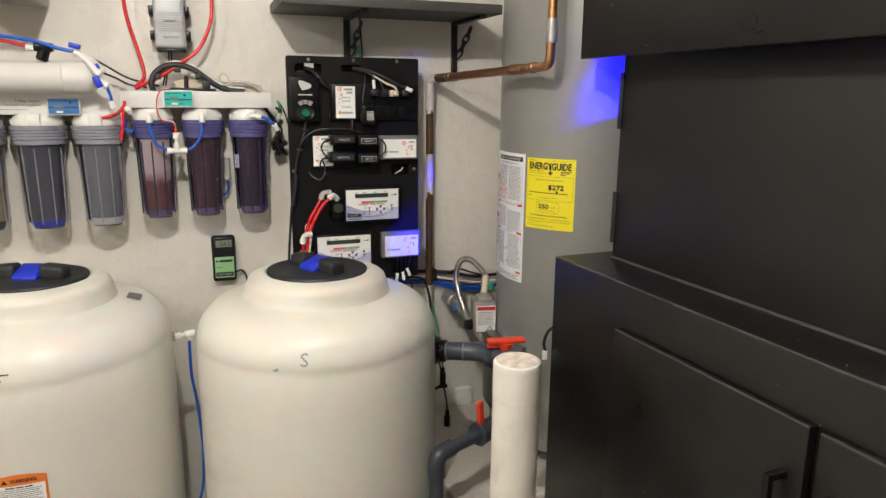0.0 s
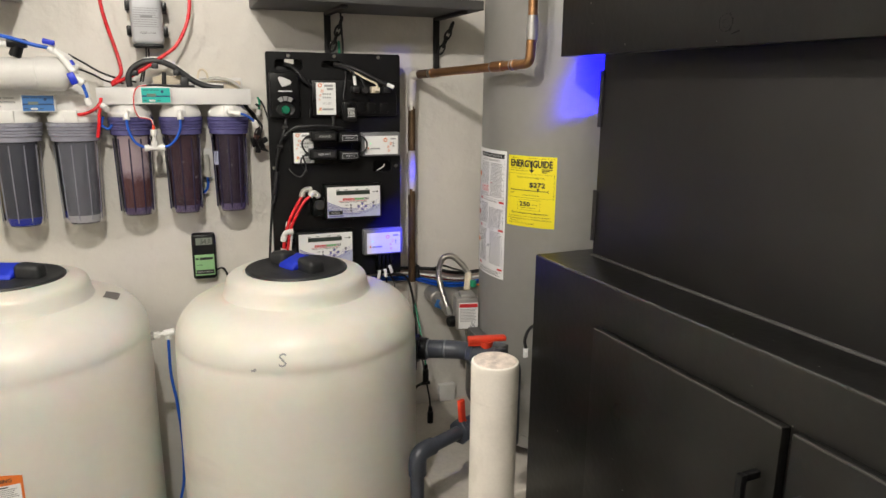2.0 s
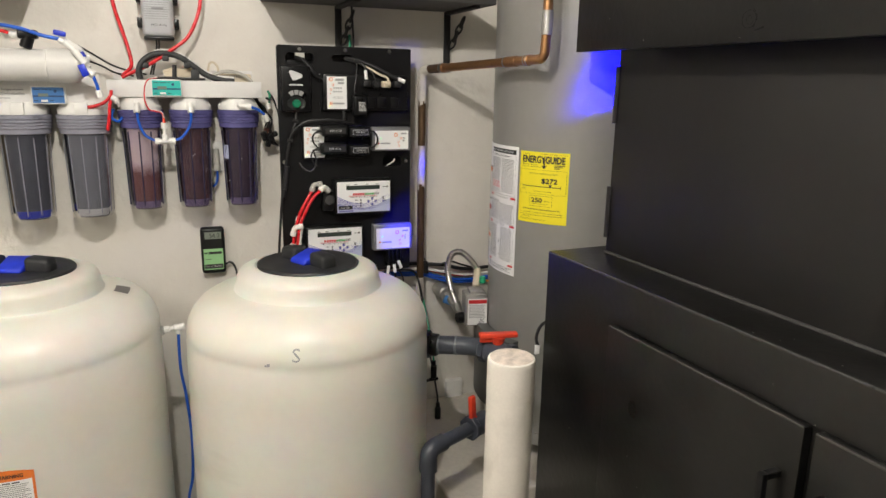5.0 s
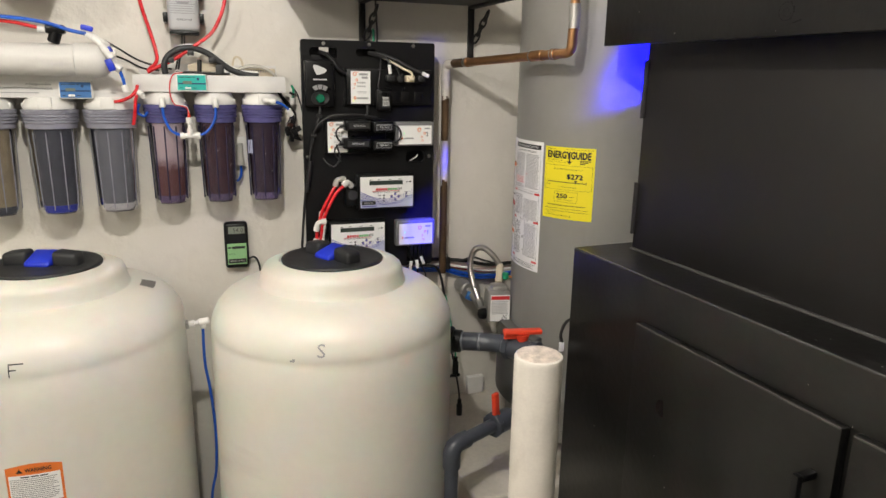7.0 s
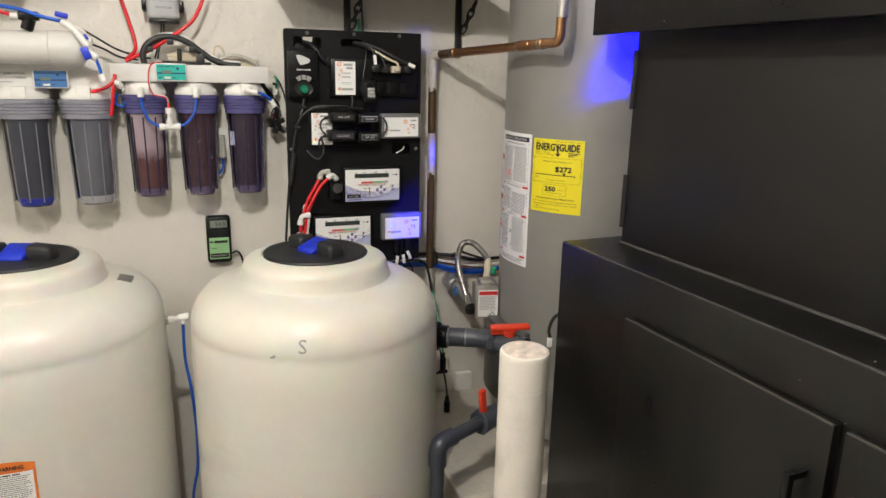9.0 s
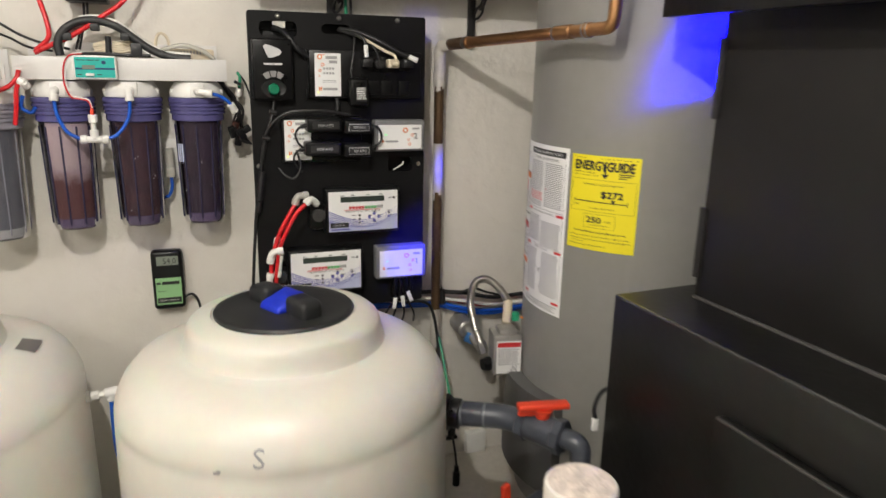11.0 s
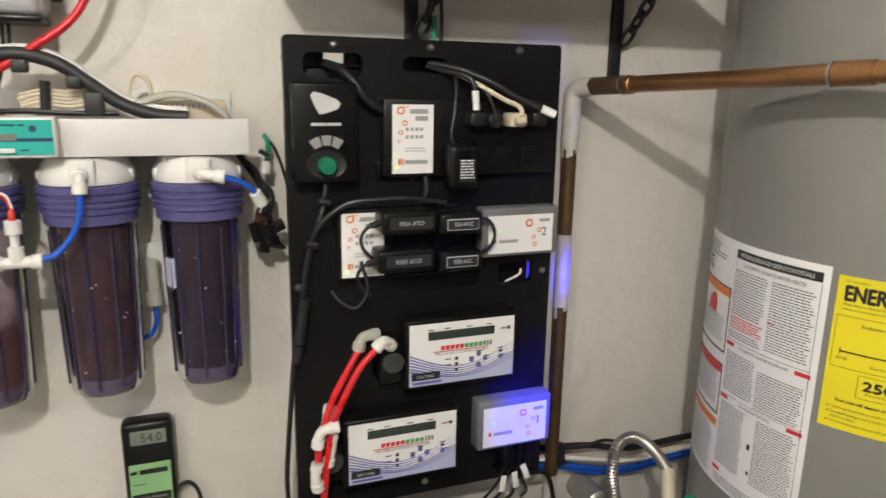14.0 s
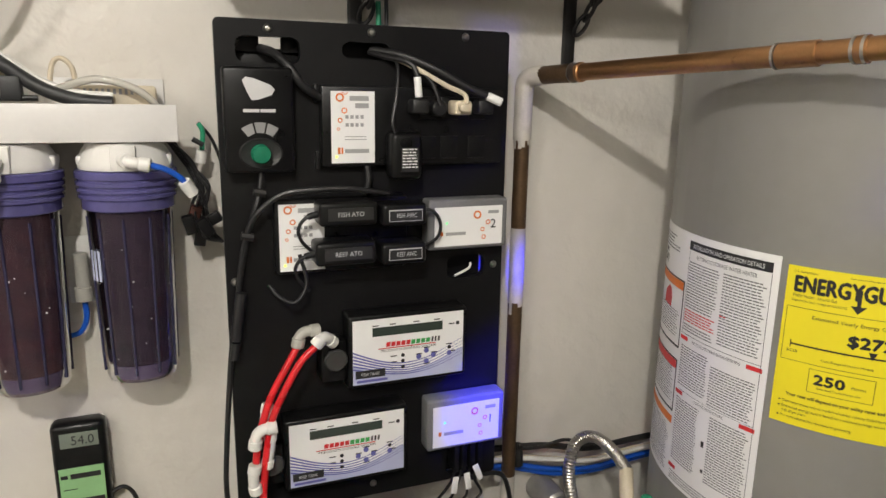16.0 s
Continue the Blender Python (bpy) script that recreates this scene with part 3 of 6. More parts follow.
for a, b in ((0.066, 0.160), (0.176, 0.252)):
    frames += split_rects([(0.002, -a - 0.0022, UC - 0.004, -a), (0.002, -b, UC - 0.004, -b + 0.003)], 0.008) + [(UC - 0.0065, -b, UC - 0.004, -a), (0.002, -b, 0.004, -a)]
on_lab("warning_frames", rects(frames), INK)
for band in ((0.004, -0.080, UC - 0.0068, -0.0685), (0.002, -0.270, UC - 0.004, -0.259)):
    on_lab("orange_band", rects(split_rects([band], 0.008)), INKORANGE)
on_lab("red_band", rects(split_rects([(0.004, -0.190, UC - 0.0068, -0.1785)], 0.008)), INKRED)
flame = bmesh.new()
flame.faces.new([flame.verts.new((u, v, 0)) for u, v in ((-0.016, -0.014), (0.016, -0.014), (0.017, 0.0), (0.012, 0.012), (0.008, 0.002), (0.003, 0.014), (-0.002, 0.002), (-0.007, 0.008), (-0.010, -0.002), (-0.014, 0.002))])
bmesh.ops.triangulate(flame, faces=flame.faces[:])
on_lab("flame_symbol", flame, INKRED, UC * 0.48, 0.098)
on_lab("barcode", rects([(0.008 + 0.0018 * k, -0.056, 0.008 + 0.0018 * k + 0.0005 + 0.0007 * (k % 3 == 0), -0.044) for k in range(18)] + [(0.016, -0.041, 0.032, -0.036)]), INK)
# gas control
GX, GY = 0.910, 1.868
gv = part("gas_control", moved(box(-0.034, -0.030, -0.050, 0.034, 0.030, 0.050, 0.006, 2), pose(GX, GY, 0.900, 0, 0, -12)), STEELCASE, heater, "cast metal gas control valve")
part("valve_top", moved(box(-0.020, -0.024, 0.040, 0.024, 0.024, 0.060, 0.006), pose(GX, GY, 0.900, 0, 0, -12)), STEELCASE, gv)
part("sticker", moved(box(-0.026, -0.0320, -0.044, 0.032, -0.0302, 0.036, 0), pose(GX, GY, 0.900, 0, 0, -12)), LABELWHITE, gv, smooth=False)
part("sticker_heading", moved(box(-0.024, -0.0330, 0.022, 0.030, -0.0322, 0.033, 0), pose(GX, GY, 0.900, 0, 0, -12)), INKRED, gv, smooth=False)
rng = random.Random(3)
bm = rects(lines(-0.022, 0.028, 0.017, -0.022, 0.0046, 0.002, rng) + [(0.008 + 0.004 * (k % 4), -0.040 + 0.004 * (k // 4), 0.0112 + 0.004 * (k % 4), -0.0368 + 0.004 * (k // 4)) for k in (0, 1, 3, 4, 6, 7, 9, 10, 13, 15)])
part("sticker_print", moved(on_wall(bm, 0, 0, -0.0322), pose(GX, GY, 0.900, 0, 0, -12)), INKGREY, gv)
part("dial", moved(lathe([(0, 0), (0.016, 0), (0.017, 0.010), (0.014, 0.022), (0, 0.023)], (-0.033, -0.006, -0.028), 24, (-1, -0.25, 0), caps=False), pose(GX, GY, 0.900, 0, 0, -12)), BLACKPLASTIC, gv, "black temperature dial")
part("igniter", rod((GX + 0.018, GY - 0.012, 0.978), (GX + 0.018, GY - 0.012, 0.998), 0.009, 16, 0.002), GREEN, gv, "green button")
part("gas_inlet", rod((0.925, 1.895, 0.955), (0.945, 1.93, 1.0), 0.011, 14, 0.002), CREAM, gv)
for k in range(2):
    part("burner_tube", tube([(GX + 0.004 + 0.012 * k, GY, 0.868), (GX + 0.006 + 0.012 * k, GY - 0.002, 0.82), (GX + 0.03 + 0.012 * k, GY - 0.03, 0.76)], 0.0035, 8), STEEL, gv)
part("igniter_wire", tube([(GX + 0.03, GY - 0.012, 0.985), (GX + 0.052, GY - 0.03, 0.975), (GX + 0.05, GY - 0.034, 0.92), (GX + 0.028, GY - 0.03, 0.84)], 0.0024, 8), ORANGE, gv, "orange wire")
part("igniter_wire", tube([(GX + 0.034, GY - 0.012, 0.985), (GX + 0.062, GY - 0.04, 0.965), (GX + 0.070, GY - 0.048, 0.90), (GX + 0.066, GY - 0.045, 0.87)], 0.002, 8), RUBBER, gv)
# corrugated gas connector
pts = glide([(0.945, 1.93, 0.998), (0.925, 1.94, 1.028), (0.896, 1.95, 1.052), (0.868, 1.955, 1.045), (0.854, 1.95, 1.005), (0.862, 1.945, 0.95), (0.880, 1.935, 0.89)], 20)
conn = thing("gas_hose", (0.87, 1.95, 0.9), "corrugated stainless steel gas hose", "hose")
part("corrugation", tube(pts, [0.0098, 0.0082], 14, smooth=False), STEEL, conn)
part("nut", rod((0.878, 1.937, 0.897), (0.886, 1.930, 0.872), 0.013, 6), STEELCASE, conn)
gc = thing("gas_cock", (0.872, 2.03, 0.90), "round gas shut-off with a blue tag", "valve")
part("body", rod((0.872, WY - 0.002, 0.905), (0.872, 2.0, 0.905), 0.024, 20, 0.004), STEELCASE, gc)
part("spigot", rod((0.872, 2.004, 0.905), (0.886, 1.94, 0.872), 0.011, 14, 0.002), STEELCASE, gc)
part("tag", moved(box(-0.016, -0.003, -0.013, 0.016, 0.003, 0.013, 0.002), pose(0.872, 1.982, 0.890, 0, 25, -10)), BLUEFACE, gc, "blue tag")

# ---- black aquarium cabinet ----
def speckle(m, amount, colour=(0.35, 0.33, 0.3, 1)):
    """Adds sparse scuffs and flecks over the base colour."""
    nt = m.node_tree
    b = nt.nodes["Principled BSDF"]
    src = b.inputs["Base Color"].links[0].from_socket
    co = nt.nodes.new("ShaderNodeTexCoord")
    v = nt.nodes.new("ShaderNodeTexVoronoi")
    v.inputs["Scale"].default_value = 26
    n = nt.nodes.new("ShaderNodeTexNoise")
    n.inputs["Scale"].default_value, n.inputs["Detail"].default_value = 9, 2
    nt.links.new(co.outputs["Object"], v.inputs["Vector"])
    nt.links.new(co.outputs["Object"], n.inputs["Vector"])
    sm = nt.nodes.new("ShaderNodeMath")
    sm.operation = "MULTIPLY_ADD"
    sm.inputs[1].default_value = -0.16
    nt.links.new(n.outputs["Fac"], sm.inputs[0])
    nt.links.new(v.outputs["Distance"], sm.inputs[2])
    lt = nt.nodes.new("ShaderNodeMath")
    lt.operation = "LESS_THAN"
    lt.inputs[1].default_value = amount
    nt.links.new(sm.outputs[0], lt.inputs[0])
    mx = nt.nodes.new("ShaderNodeMix")
    mx.data_type = "RGBA"
    mx.inputs[7].default_value = colour
    nt.links.new(lt.outputs[0], mx.inputs[0])
    nt.links.new(src, mx.inputs[6])
    nt.links.new(mx.outputs[2], b.inputs["Base Color"])


speckle(BLACKPAINT, -0.052)


def soft_bands(m, colour, low, high, stretch):
    """Soft bands over the base colour: dirt on the plastics, paler streaks on the heater."""
    nt = m.node_tree
    b = nt.nodes["Principled BSDF"]
    src = b.inputs["Base Color"].links[0].from_socket
    co = nt.nodes.new("ShaderNodeTexCoord")
    mp = nt.nodes.new("ShaderNodeMapping")
    mp.inputs["Scale"].default_value = stretch
    n = nt.nodes.new("ShaderNodeTexNoise")
    n.inputs["Scale"].default_value, n.inputs["Detail"].default_value = 1.0, 5
    nt.links.new(co.outputs["Object"], mp.inputs["Vector"])
    nt.links.new(mp.outputs[0], n.inputs["Vector"])
    rg = nt.nodes.new("ShaderNodeMapRange")
    rg.inputs[1].default_value, rg.inputs[2].default_value = low, high
    rg.inputs[3].default_value, rg.inputs[4].default_value = 0.0, 0.55
    nt.links.new(n.outputs["Fac"], rg.inputs[0])
    mx = nt.nodes.new("ShaderNodeMix")
    mx.data_type = "RGBA"
    mx.inputs[7].default_value = (*colour, 1)
    nt.links.new(rg.outputs[0], mx.inputs[0])
    nt.links.new(src, mx.inputs[6])
    nt.links.new(mx.outputs[2], b.inputs["Base Color"])


soft_bands(POLY, (0.50, 0.47, 0.41), 0.56, 0.78, (3.0, 3.0, 11.0))
soft_bands(PVCWHITE, (0.50, 0.45, 0.38), 0.60, 0.80, (20.0, 20.0, 9.0))
# paler upright streaks over the jacket colour
soft_bands(HEATER, (0.34, 0.33, 0.31), 0.55, 0.8, (14.0, 14.0, 0.8))
cabinet = thing("aquarium_cabinet", (1.3, 0.2, 0), "black painted wooden aquarium cabinet with hinged doors", "cabinet")
part("body", box(0.921, -1.2, 0.0, 1.58, 1.47, 1.168, 0.004, 3), BLACKPAINT, cabinet)
for y0, y1 in ((0.735, 1.200), (0.26, 0.718), (-0.22, 0.243)):
    d = part("door", box(0.902, y0, 0.12, 0.9205, y1, 1.074, 0.0025), BLACKPAINT, cabinet)
    hy = y0 + 0.032 if y0 > 0.5 else y1 - 0.032
    bm = joined(box(0.863, hy - 0.006, 0.835, 0.875, hy + 0.006, 0.990, 0.0015), box(0.874, hy - 0.006, 0.978, 0.9022, hy + 0.006, 0.990, 0.0015), box(0.874, hy - 0.006, 0.835, 0.9022, hy + 0.006, 0.847, 0.0015))
    part("handle", bm, BLACKPLASTIC, d, "black square bar handle")
panel = part("front_panel", box(1.042, -1.15, 1.170, 1.054, 1.41, 1.648, 0.001), BLACKPANEL, cabinet)
for z0, z1 in ((1.47, 1.595), (1.205, 1.325)):
    part("hinge", joined(box(1.0375, 1.402, z0, 1.0415, 1.412, z1, 0.001), rod((1.0395, 1.4125, z0), (1.0395, 1.4125, z1), 0.0038, 12)), IRON, panel)
part("caulk_line", box(1.0355, -1.15, 1.1685, 1.0418, 1.408, 1.1735, 0.001), CAULK, cabinet)
part("hood_front", box(0.965, -1.2, 1.625, 0.985, 1.47, 2.10, 0.002), BLACKPAINT, cabinet)
part("hood_top", box(0.965, -1.2, 2.101, 1.58, 1.47, 2.12, 0.002), BLACKPAINT, cabinet)
part("hood_end", box(0.986, 1.45, 1.725, 1.58, 1.469, 2.10, 0.002), BLACKPAINT, cabinet)
part("tank_end", box(1.056, 1.395, 1.170, 1.58, 1.405, 1.60, 0.001), BLACKPANEL, cabinet)
part("light_bar", box(1.20, -0.6, 1.83, 1.40, 1.25, 1.86, 0.003), BLACKPLASTIC, cabinet)
# Grey strips: patchy wear plus lamp light on the door tops, put into colour.
WORN_LIT = mat("worn_lit_paint_edge", (0.050, 0.048, 0.045), 0.42, var=0.3, scale=22, stain=(0.012, 0.012, 0.012))
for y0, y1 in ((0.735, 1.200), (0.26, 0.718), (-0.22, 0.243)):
    part("worn_lit_edge", box(0.9013, y0 + 0.002, 1.0715, 0.9065, y1 - 0.002, 1.0748, 0.0008), WORN_LIT, cabinet, "worn door edge, coloured lighter for the lamp light it catches")
# Ledge wear, its paler colour also standing in for the broken edge highlight.
part("worn_lit_edge", box(0.9202, -1.19, 1.1640, 0.9250, 1.462, 1.1688, 0.0018), mat("worn_glint_ledge_edge", (0.05, 0.05, 0.05), 0.22, var=0.3, scale=15, stain=(0.010, 0.010, 0.010)), cabinet, "worn shiny ledge edge, coloured lighter for its highlight")
rng = random.Random(21)
knot = bmesh.new()
for k in range(26):
    # a worn ring of chips, heavier on one side
    a, span = k * 13.8 + 5 * rng.random(), 6 + 9 * rng.random()
    thick = (0.0026 if 300 < a or a < 60 else 0.0011) * (0.5 + rng.random())
    r = 0.0128 + 0.0009 * rng.random()
    knot = joined(knot, ring(r, r + thick, 0, 0, 4, a, a + span))
for k in range(5):
    knot = joined(knot, ring(0.004 + 0.0012 * k, 0.0046 + 0.0012 * k, 0.001, 0, 5, 70 * k, 70 * k + 60))
for k in range(4):
    knot = joined(knot, rects([(0.014 + 0.004 * k, -0.019 + 0.001 * k, 0.019 + 0.004 * k, -0.0172 + 0.0013 * k)]))
for v in knot.verts:
    v.co = (0.9644, 0.985 - v.co.x, 1.662 + v.co.y)
part("knot", knot, mat("chipped_paint", (0.004, 0.004, 0.004), 0.95, var=0.2, scale=60), cabinet, "chipped ring round a wood plug")
# the whole cabinet stands slightly out of square with the wall
turn = Matrix.Rotation(radians(2.7), 4, "Z")
pivot = Vector((0.921, 1.47, 0))
cabinet.rotation_euler = (0, 0, radians(2.7))
cabinet.location = pivot + turn @ (ORIGIN[cabinet] - pivot)
cord = thing("cabinet_cord", (0.905, 1.49, 0.93), "black cord with a white tag hanging at the cabinet end", "cable")
part("cord", tube([(0.95, 1.476, 0.99), (0.922, 1.484, 0.975), (0.910, 1.486, 0.945), (0.914, 1.484, 0.92)], 0.004, 8), RUBBER, cord)
part("tag", box(0.906, 1.480, 0.90, 0.918, 1.486, 0.924, 0.001), LABELWHITE, cord)

# ---- standpipe and grey plumbing ----
sp = thing("standpipe", (0.664, 1.14, 0), "upright off-white painted plastic pipe with a flat cap", "pipe")
part("pipe", rod((0.664, 1.14, 0), (0.664, 1.14, 1.0), 0.0446, 40), PVCWHITE, sp)
cap = part("cap", lathe([(0.0436, 0.985), (0.0449, 0.987), (0.0449, 0.990), (0.0449, 1.051), (0.0449, 1.0545), (0.0438, 1.0585), (0.0415, 1.0602), (0.0, 1.0602)], (0.664, 1.14, 0), 48, caps=False), PVCWHITE, sp)
part("cap_face", lathe([(0.0405, 1.0600), (0.0400, 1.0615), (0.03, 1.0625), (0.0, 1.0622)], (0.664, 1.14, 0), 48, caps=False), mat("chalky_pipe_cap", (0.72, 0.63, 0.55), 0.85, var=0.2, scale=60, bump=0.9, bscale=120), cap, "rough chalky cap face")
pl = thing("tank_outlet_pipe", (0.70, 1.6, 0.90), "grey plastic pipe with a red-handled ball valve", "pipe", "valve lines")
part("bulkhead", joined(rod((0.650, 1.650, 0.90), (0.684, 1.628, 0.90), 0.036, 8, 0.003), rod((0.682, 1.629, 0.90), (0.700, 1.617, 0.90), 0.029, 20, 0.002)), BLACKPLASTIC, pl, "black bulkhead fitting")
part("pipe", rod((0.69, 1.624, 0.90), (0.75, 1.584, 0.905), 0.0190, 24), GREYPVC, pl)
part("coupling", rod((0.704, 1.615, 0.901), (0.738, 1.592, 0.904), 0.0235, 24, 0.002), GREYPVC, pl)
part("elbow", tube(bent([(0.738, 1.592, 0.904), (0.772, 1.570, 0.906), (0.796, 1.535, 0.907)], 0.02), 0.0235, 24, smooth=False), GREYPVC, pl)
for a_, b_ in (((0.7005, 1.6175, 0.9005), (0.7045, 1.6150, 0.901)), ((0.7385, 1.5915, 0.904), (0.7420, 1.589, 0.9043))):
    part("joint_ring", rod(a_, b_, 0.0245, 24), mat("grey_pvc_pale", (0.16, 0.175, 0.20), 0.3, var=0.1, scale=30), pl)
val = part("valve", joined(rod((0.795, 1.537, 0.907), (0.836, 1.474, 0.905), 0.028, 24, 0.006), rod((0.791, 1.543, 0.907), (0.800, 1.529, 0.907), 0.033, 8, 0.002), rod((0.830, 1.483, 0.905), (0.840, 1.468, 0.905), 0.033, 8, 0.002)), GREYPVC, pl)
part("riser", tube(bent([(0.836, 1.474, 0.905), (0.858, 1.440, 0.905), (0.858, 1.440, 0.70)], 0.03), 0.0185, 20, smooth=False), GREYPVC, pl)
hb = joined(box(-0.048, -0.011, 0.046, 0.048, 0.011, 0.058, 0.004, 3), lathe([(0, 0.025), (0.012, 0.025), (0.018, 0.046), (0.0, 0.046)], (0, 0, 0), 16, caps=False), box(-0.046, -0.003, 0.034, -0.012, 0.003, 0.047, 0.001))
part("handle", moved(hb, pose(0.815, 1.506, 0.902, 0, 0, -12)), RED, val, "bright red lever handle")
pl2 = thing("tank_drain_pipe", (0.62, 1.468, 0.0), "grey plastic drain pipe with a red-handled ball valve", "pipe", "valve lines")
part("pipe", tube(bent([(0.622, 1.466, 0.0), (0.622, 1.466, 0.70), (0.800, 1.55, 0.70)], 0.035), 0.0170, 24, smooth=False), GREYPVC, pl2)
part("elbow", tube(bent([(0.622, 1.466, 0.645), (0.622, 1.466, 0.70), (0.668, 1.488, 0.70)], 0.035), 0.0215, 24, smooth=False), GREYPVC, pl2)
val = part("valve", joined(rod((0.756, 1.529, 0.70), (0.815, 1.557, 0.70), 0.028, 24, 0.005), rod((0.752, 1.527, 0.70), (0.766, 1.534, 0.70), 0.032, 8, 0.002)), GREYPVC, pl2)
hb = joined(box(-0.010, -0.006, 0.024, 0.010, 0.006, 0.030, 0.002), box(-0.012, -0.006, 0.026, 0.008, 0.006, 0.088, 0.004, 3))
part("handle", moved(hb, pose(0.768, 1.532, 0.702, 0, -6, 25)), RED, val, "bright red lever handle")
part("tail", rod((0.81, 1.556, 0.70), (0.87, 1.584, 0.70), 0.0165, 20), GREYPVC, pl2)

# ---- copper pipe ----
cp = thing("copper_pipe", (0.797, 2.035, 0.52), "tarnished copper water pipe partly painted white", "pipe")
PX, PY = 0.797, 2.040
part("painted_length", tube(bent([(PX, PY, 1.50), (PX, PY, 1.588), (PX + 0.013, PY - 0.035, 1.590)], 0.02), 0.0135, 18, smooth=False), PAINTEDPIPE, cp, "grey-white painted elbow")
for z0, z1, m_, r in ((1.365, 1.502, COPPERDARK, 0.0112), (1.255, 1.368, PAINTEDPIPE, 0.0116), (0.955, 1.258, COPPERDARK, 0.0112), (0.86, 0.957, PAINTEDPIPE, 0.0116), (0.02, 0.862, COPPERDARK, 0.0112)):
    part("pipe_length", rod((PX, PY, z0), (PX, PY, z1), r, 18), m_, cp)
rng = random.Random(31)
for z_, r_ in ((1.5005, 0.0113), (1.2555, 0.0113), (0.8605, 0.0113)):
    tongues = bmesh.new()
    for a_ in range(0, 360, 24):
        tongues = joined(tongues, arc_plate(PX, PY, r_, r_ + 0.0006, a_, a_ + 25, z_ - 0.002 - 0.022 * rng.random() ** 2, z_ + 0.004, 3))
    part("paint_edge", tongues, PAINTEDPIPE, cp, "ragged edge of white paint")
E_ = Vector((0.930, 1.553, 1.612))
S_ = Vector((PX + 0.010, PY - 0.028, 1.590))
D_ = (E_ - S_)
part("tarnished_length", rod(S_, S_ + D_ * 0.13, 0.0125, 18), COPPERDARK, cp)
part("branch", tube(bent([S_ + D_ * 0.15, E_, (0.932, 1.551, 1.70)], 0.018), 0.0112, 18, smooth=False), COPPER, cp)
for a, b in ((0.150, 0.165), (0.715, 0.80), (0.87, 0.895)):
    part("collar", rod(S_ + D_ * a, S_ + D_ * b, 0.0130, 18, 0.001), COPPER, cp)
for f in (0.128, 0.708, 0.865, 0.885):
    part("solder_ring", rod(S_ + D_ * f, S_ + D_ * (f + 0.006), 0.0136, 18), STEEL, cp)
part("riser", rod((0.932, 1.551, 1.69), (0.932, 1.551, 1.745), 0.0112, 18), COPPER, cp)
part("riser_joint", rod((0.932, 1.551, 1.665), (0.932, 1.551, 1.72), 0.0130, 18, 0.001), STEELCASE, cp)
part("riser_top", rod((0.932, 1.551, 1.74), (0.932, 1.551, 2.45), 0.0112, 18), COPPER, cp)

# ---- shelf with brackets and chain ----
sh = thing("wall_shelf", (0.64, 2.0, 1.756), "dark grey wall shelf on black iron brackets", "shelf")
part("slab", box(0.345, 1.825, 1.756, 0.93, WY - 0.001, 1.781, 0.003), SHELF, sh)
for bx in (0.556, 0.884):
    b_ = part("bracket", joined(box(bx - 0.009, WY - 0.010, 1.585, bx + 0.009, WY - 0.001, 1.755, 0.001), box(bx - 0.009, 1.85, 1.747, bx + 0.009, WY - 0.010, 1.7555, 0.001)), IRON, sh)
    for k in range(4):
        f = k / 3.6
        c = Vector((bx + 0.012 + 0.016 * f, WY - 0.02 - 0.05 * f, 1.665 + 0.072 * f))
        link = [(0.0085 * math.cos(a), 0.018 * math.sin(a)) for a in (2 * math.pi * j / 14 for j in range(15))]
        u = Vector((1, 0, 0)) if k % 2 == 0 else Vector((0, 1, 0))
        d = Vector((0.22, -0.5, 0.84)).normalized()
        u = (u - d * u.dot(d)).normalized()
        part("chain_link", tube([c + u * a + d * b * 0.95 for a, b in link], 0.0030, 8, smooth=False), IRON, b_)
lc = thing("shelf_cord", (0.59, 2.06, 1.68), "thin green and black cord hanging from the shelf", "cable")
part("cord", tube([(0.590, 2.05, 1.755), (0.594, 2.055, 1.70), (0.597, 2.06, 1.66), (0.594, 2.062, 1.62)], 0.0028, 8), RUBBER, lc)
part("sleeve", tube([(0.585, 2.058, 1.68), (0.586, 2.06, 1.66), (0.587, 2.06, 1.62)], 0.0036, 8), GREEN, lc)

# ---- mounting board and its controllers ----
BF = 1.985
board = thing("equipment_board", (0.557, 1.99, 1.005), "black acrylic board screwed to the wall carrying controllers", "board")
part("panel", slab_with_holes(0.371, 1.006, 0.743, 1.643, BF, 1.997, [(0.394, 1.594, 0.468, 1.624), (0.518, 1.602, 0.579, 1.622), (0.660, 1.314, 0.716, 1.346), (0.664, 1.014, 0.716, 1.050)]), BLACKACRYLIC, board)
for x, z in ((0.431, 1.633), (0.555, 1.634), (0.680, 1.634), (0.574, 1.533), (0.381, 1.334), (0.730, 1.330), (0.554, 1.024), (0.452, 1.495), (0.487, 1.478)):
    part("screw", joined(lathe([(0, 0.0035), (0.003, 0.003), (0.0052, 0.0), (0.0052, -0.001), (0, -0.001)], (x, BF, z), 14, (0, -1, 0), caps=False), box(x - 0.003, BF - 0.0040, z - 0.0005, x + 0.003, BF - 0.0032, z + 0.0005, 0)), STEEL, board)
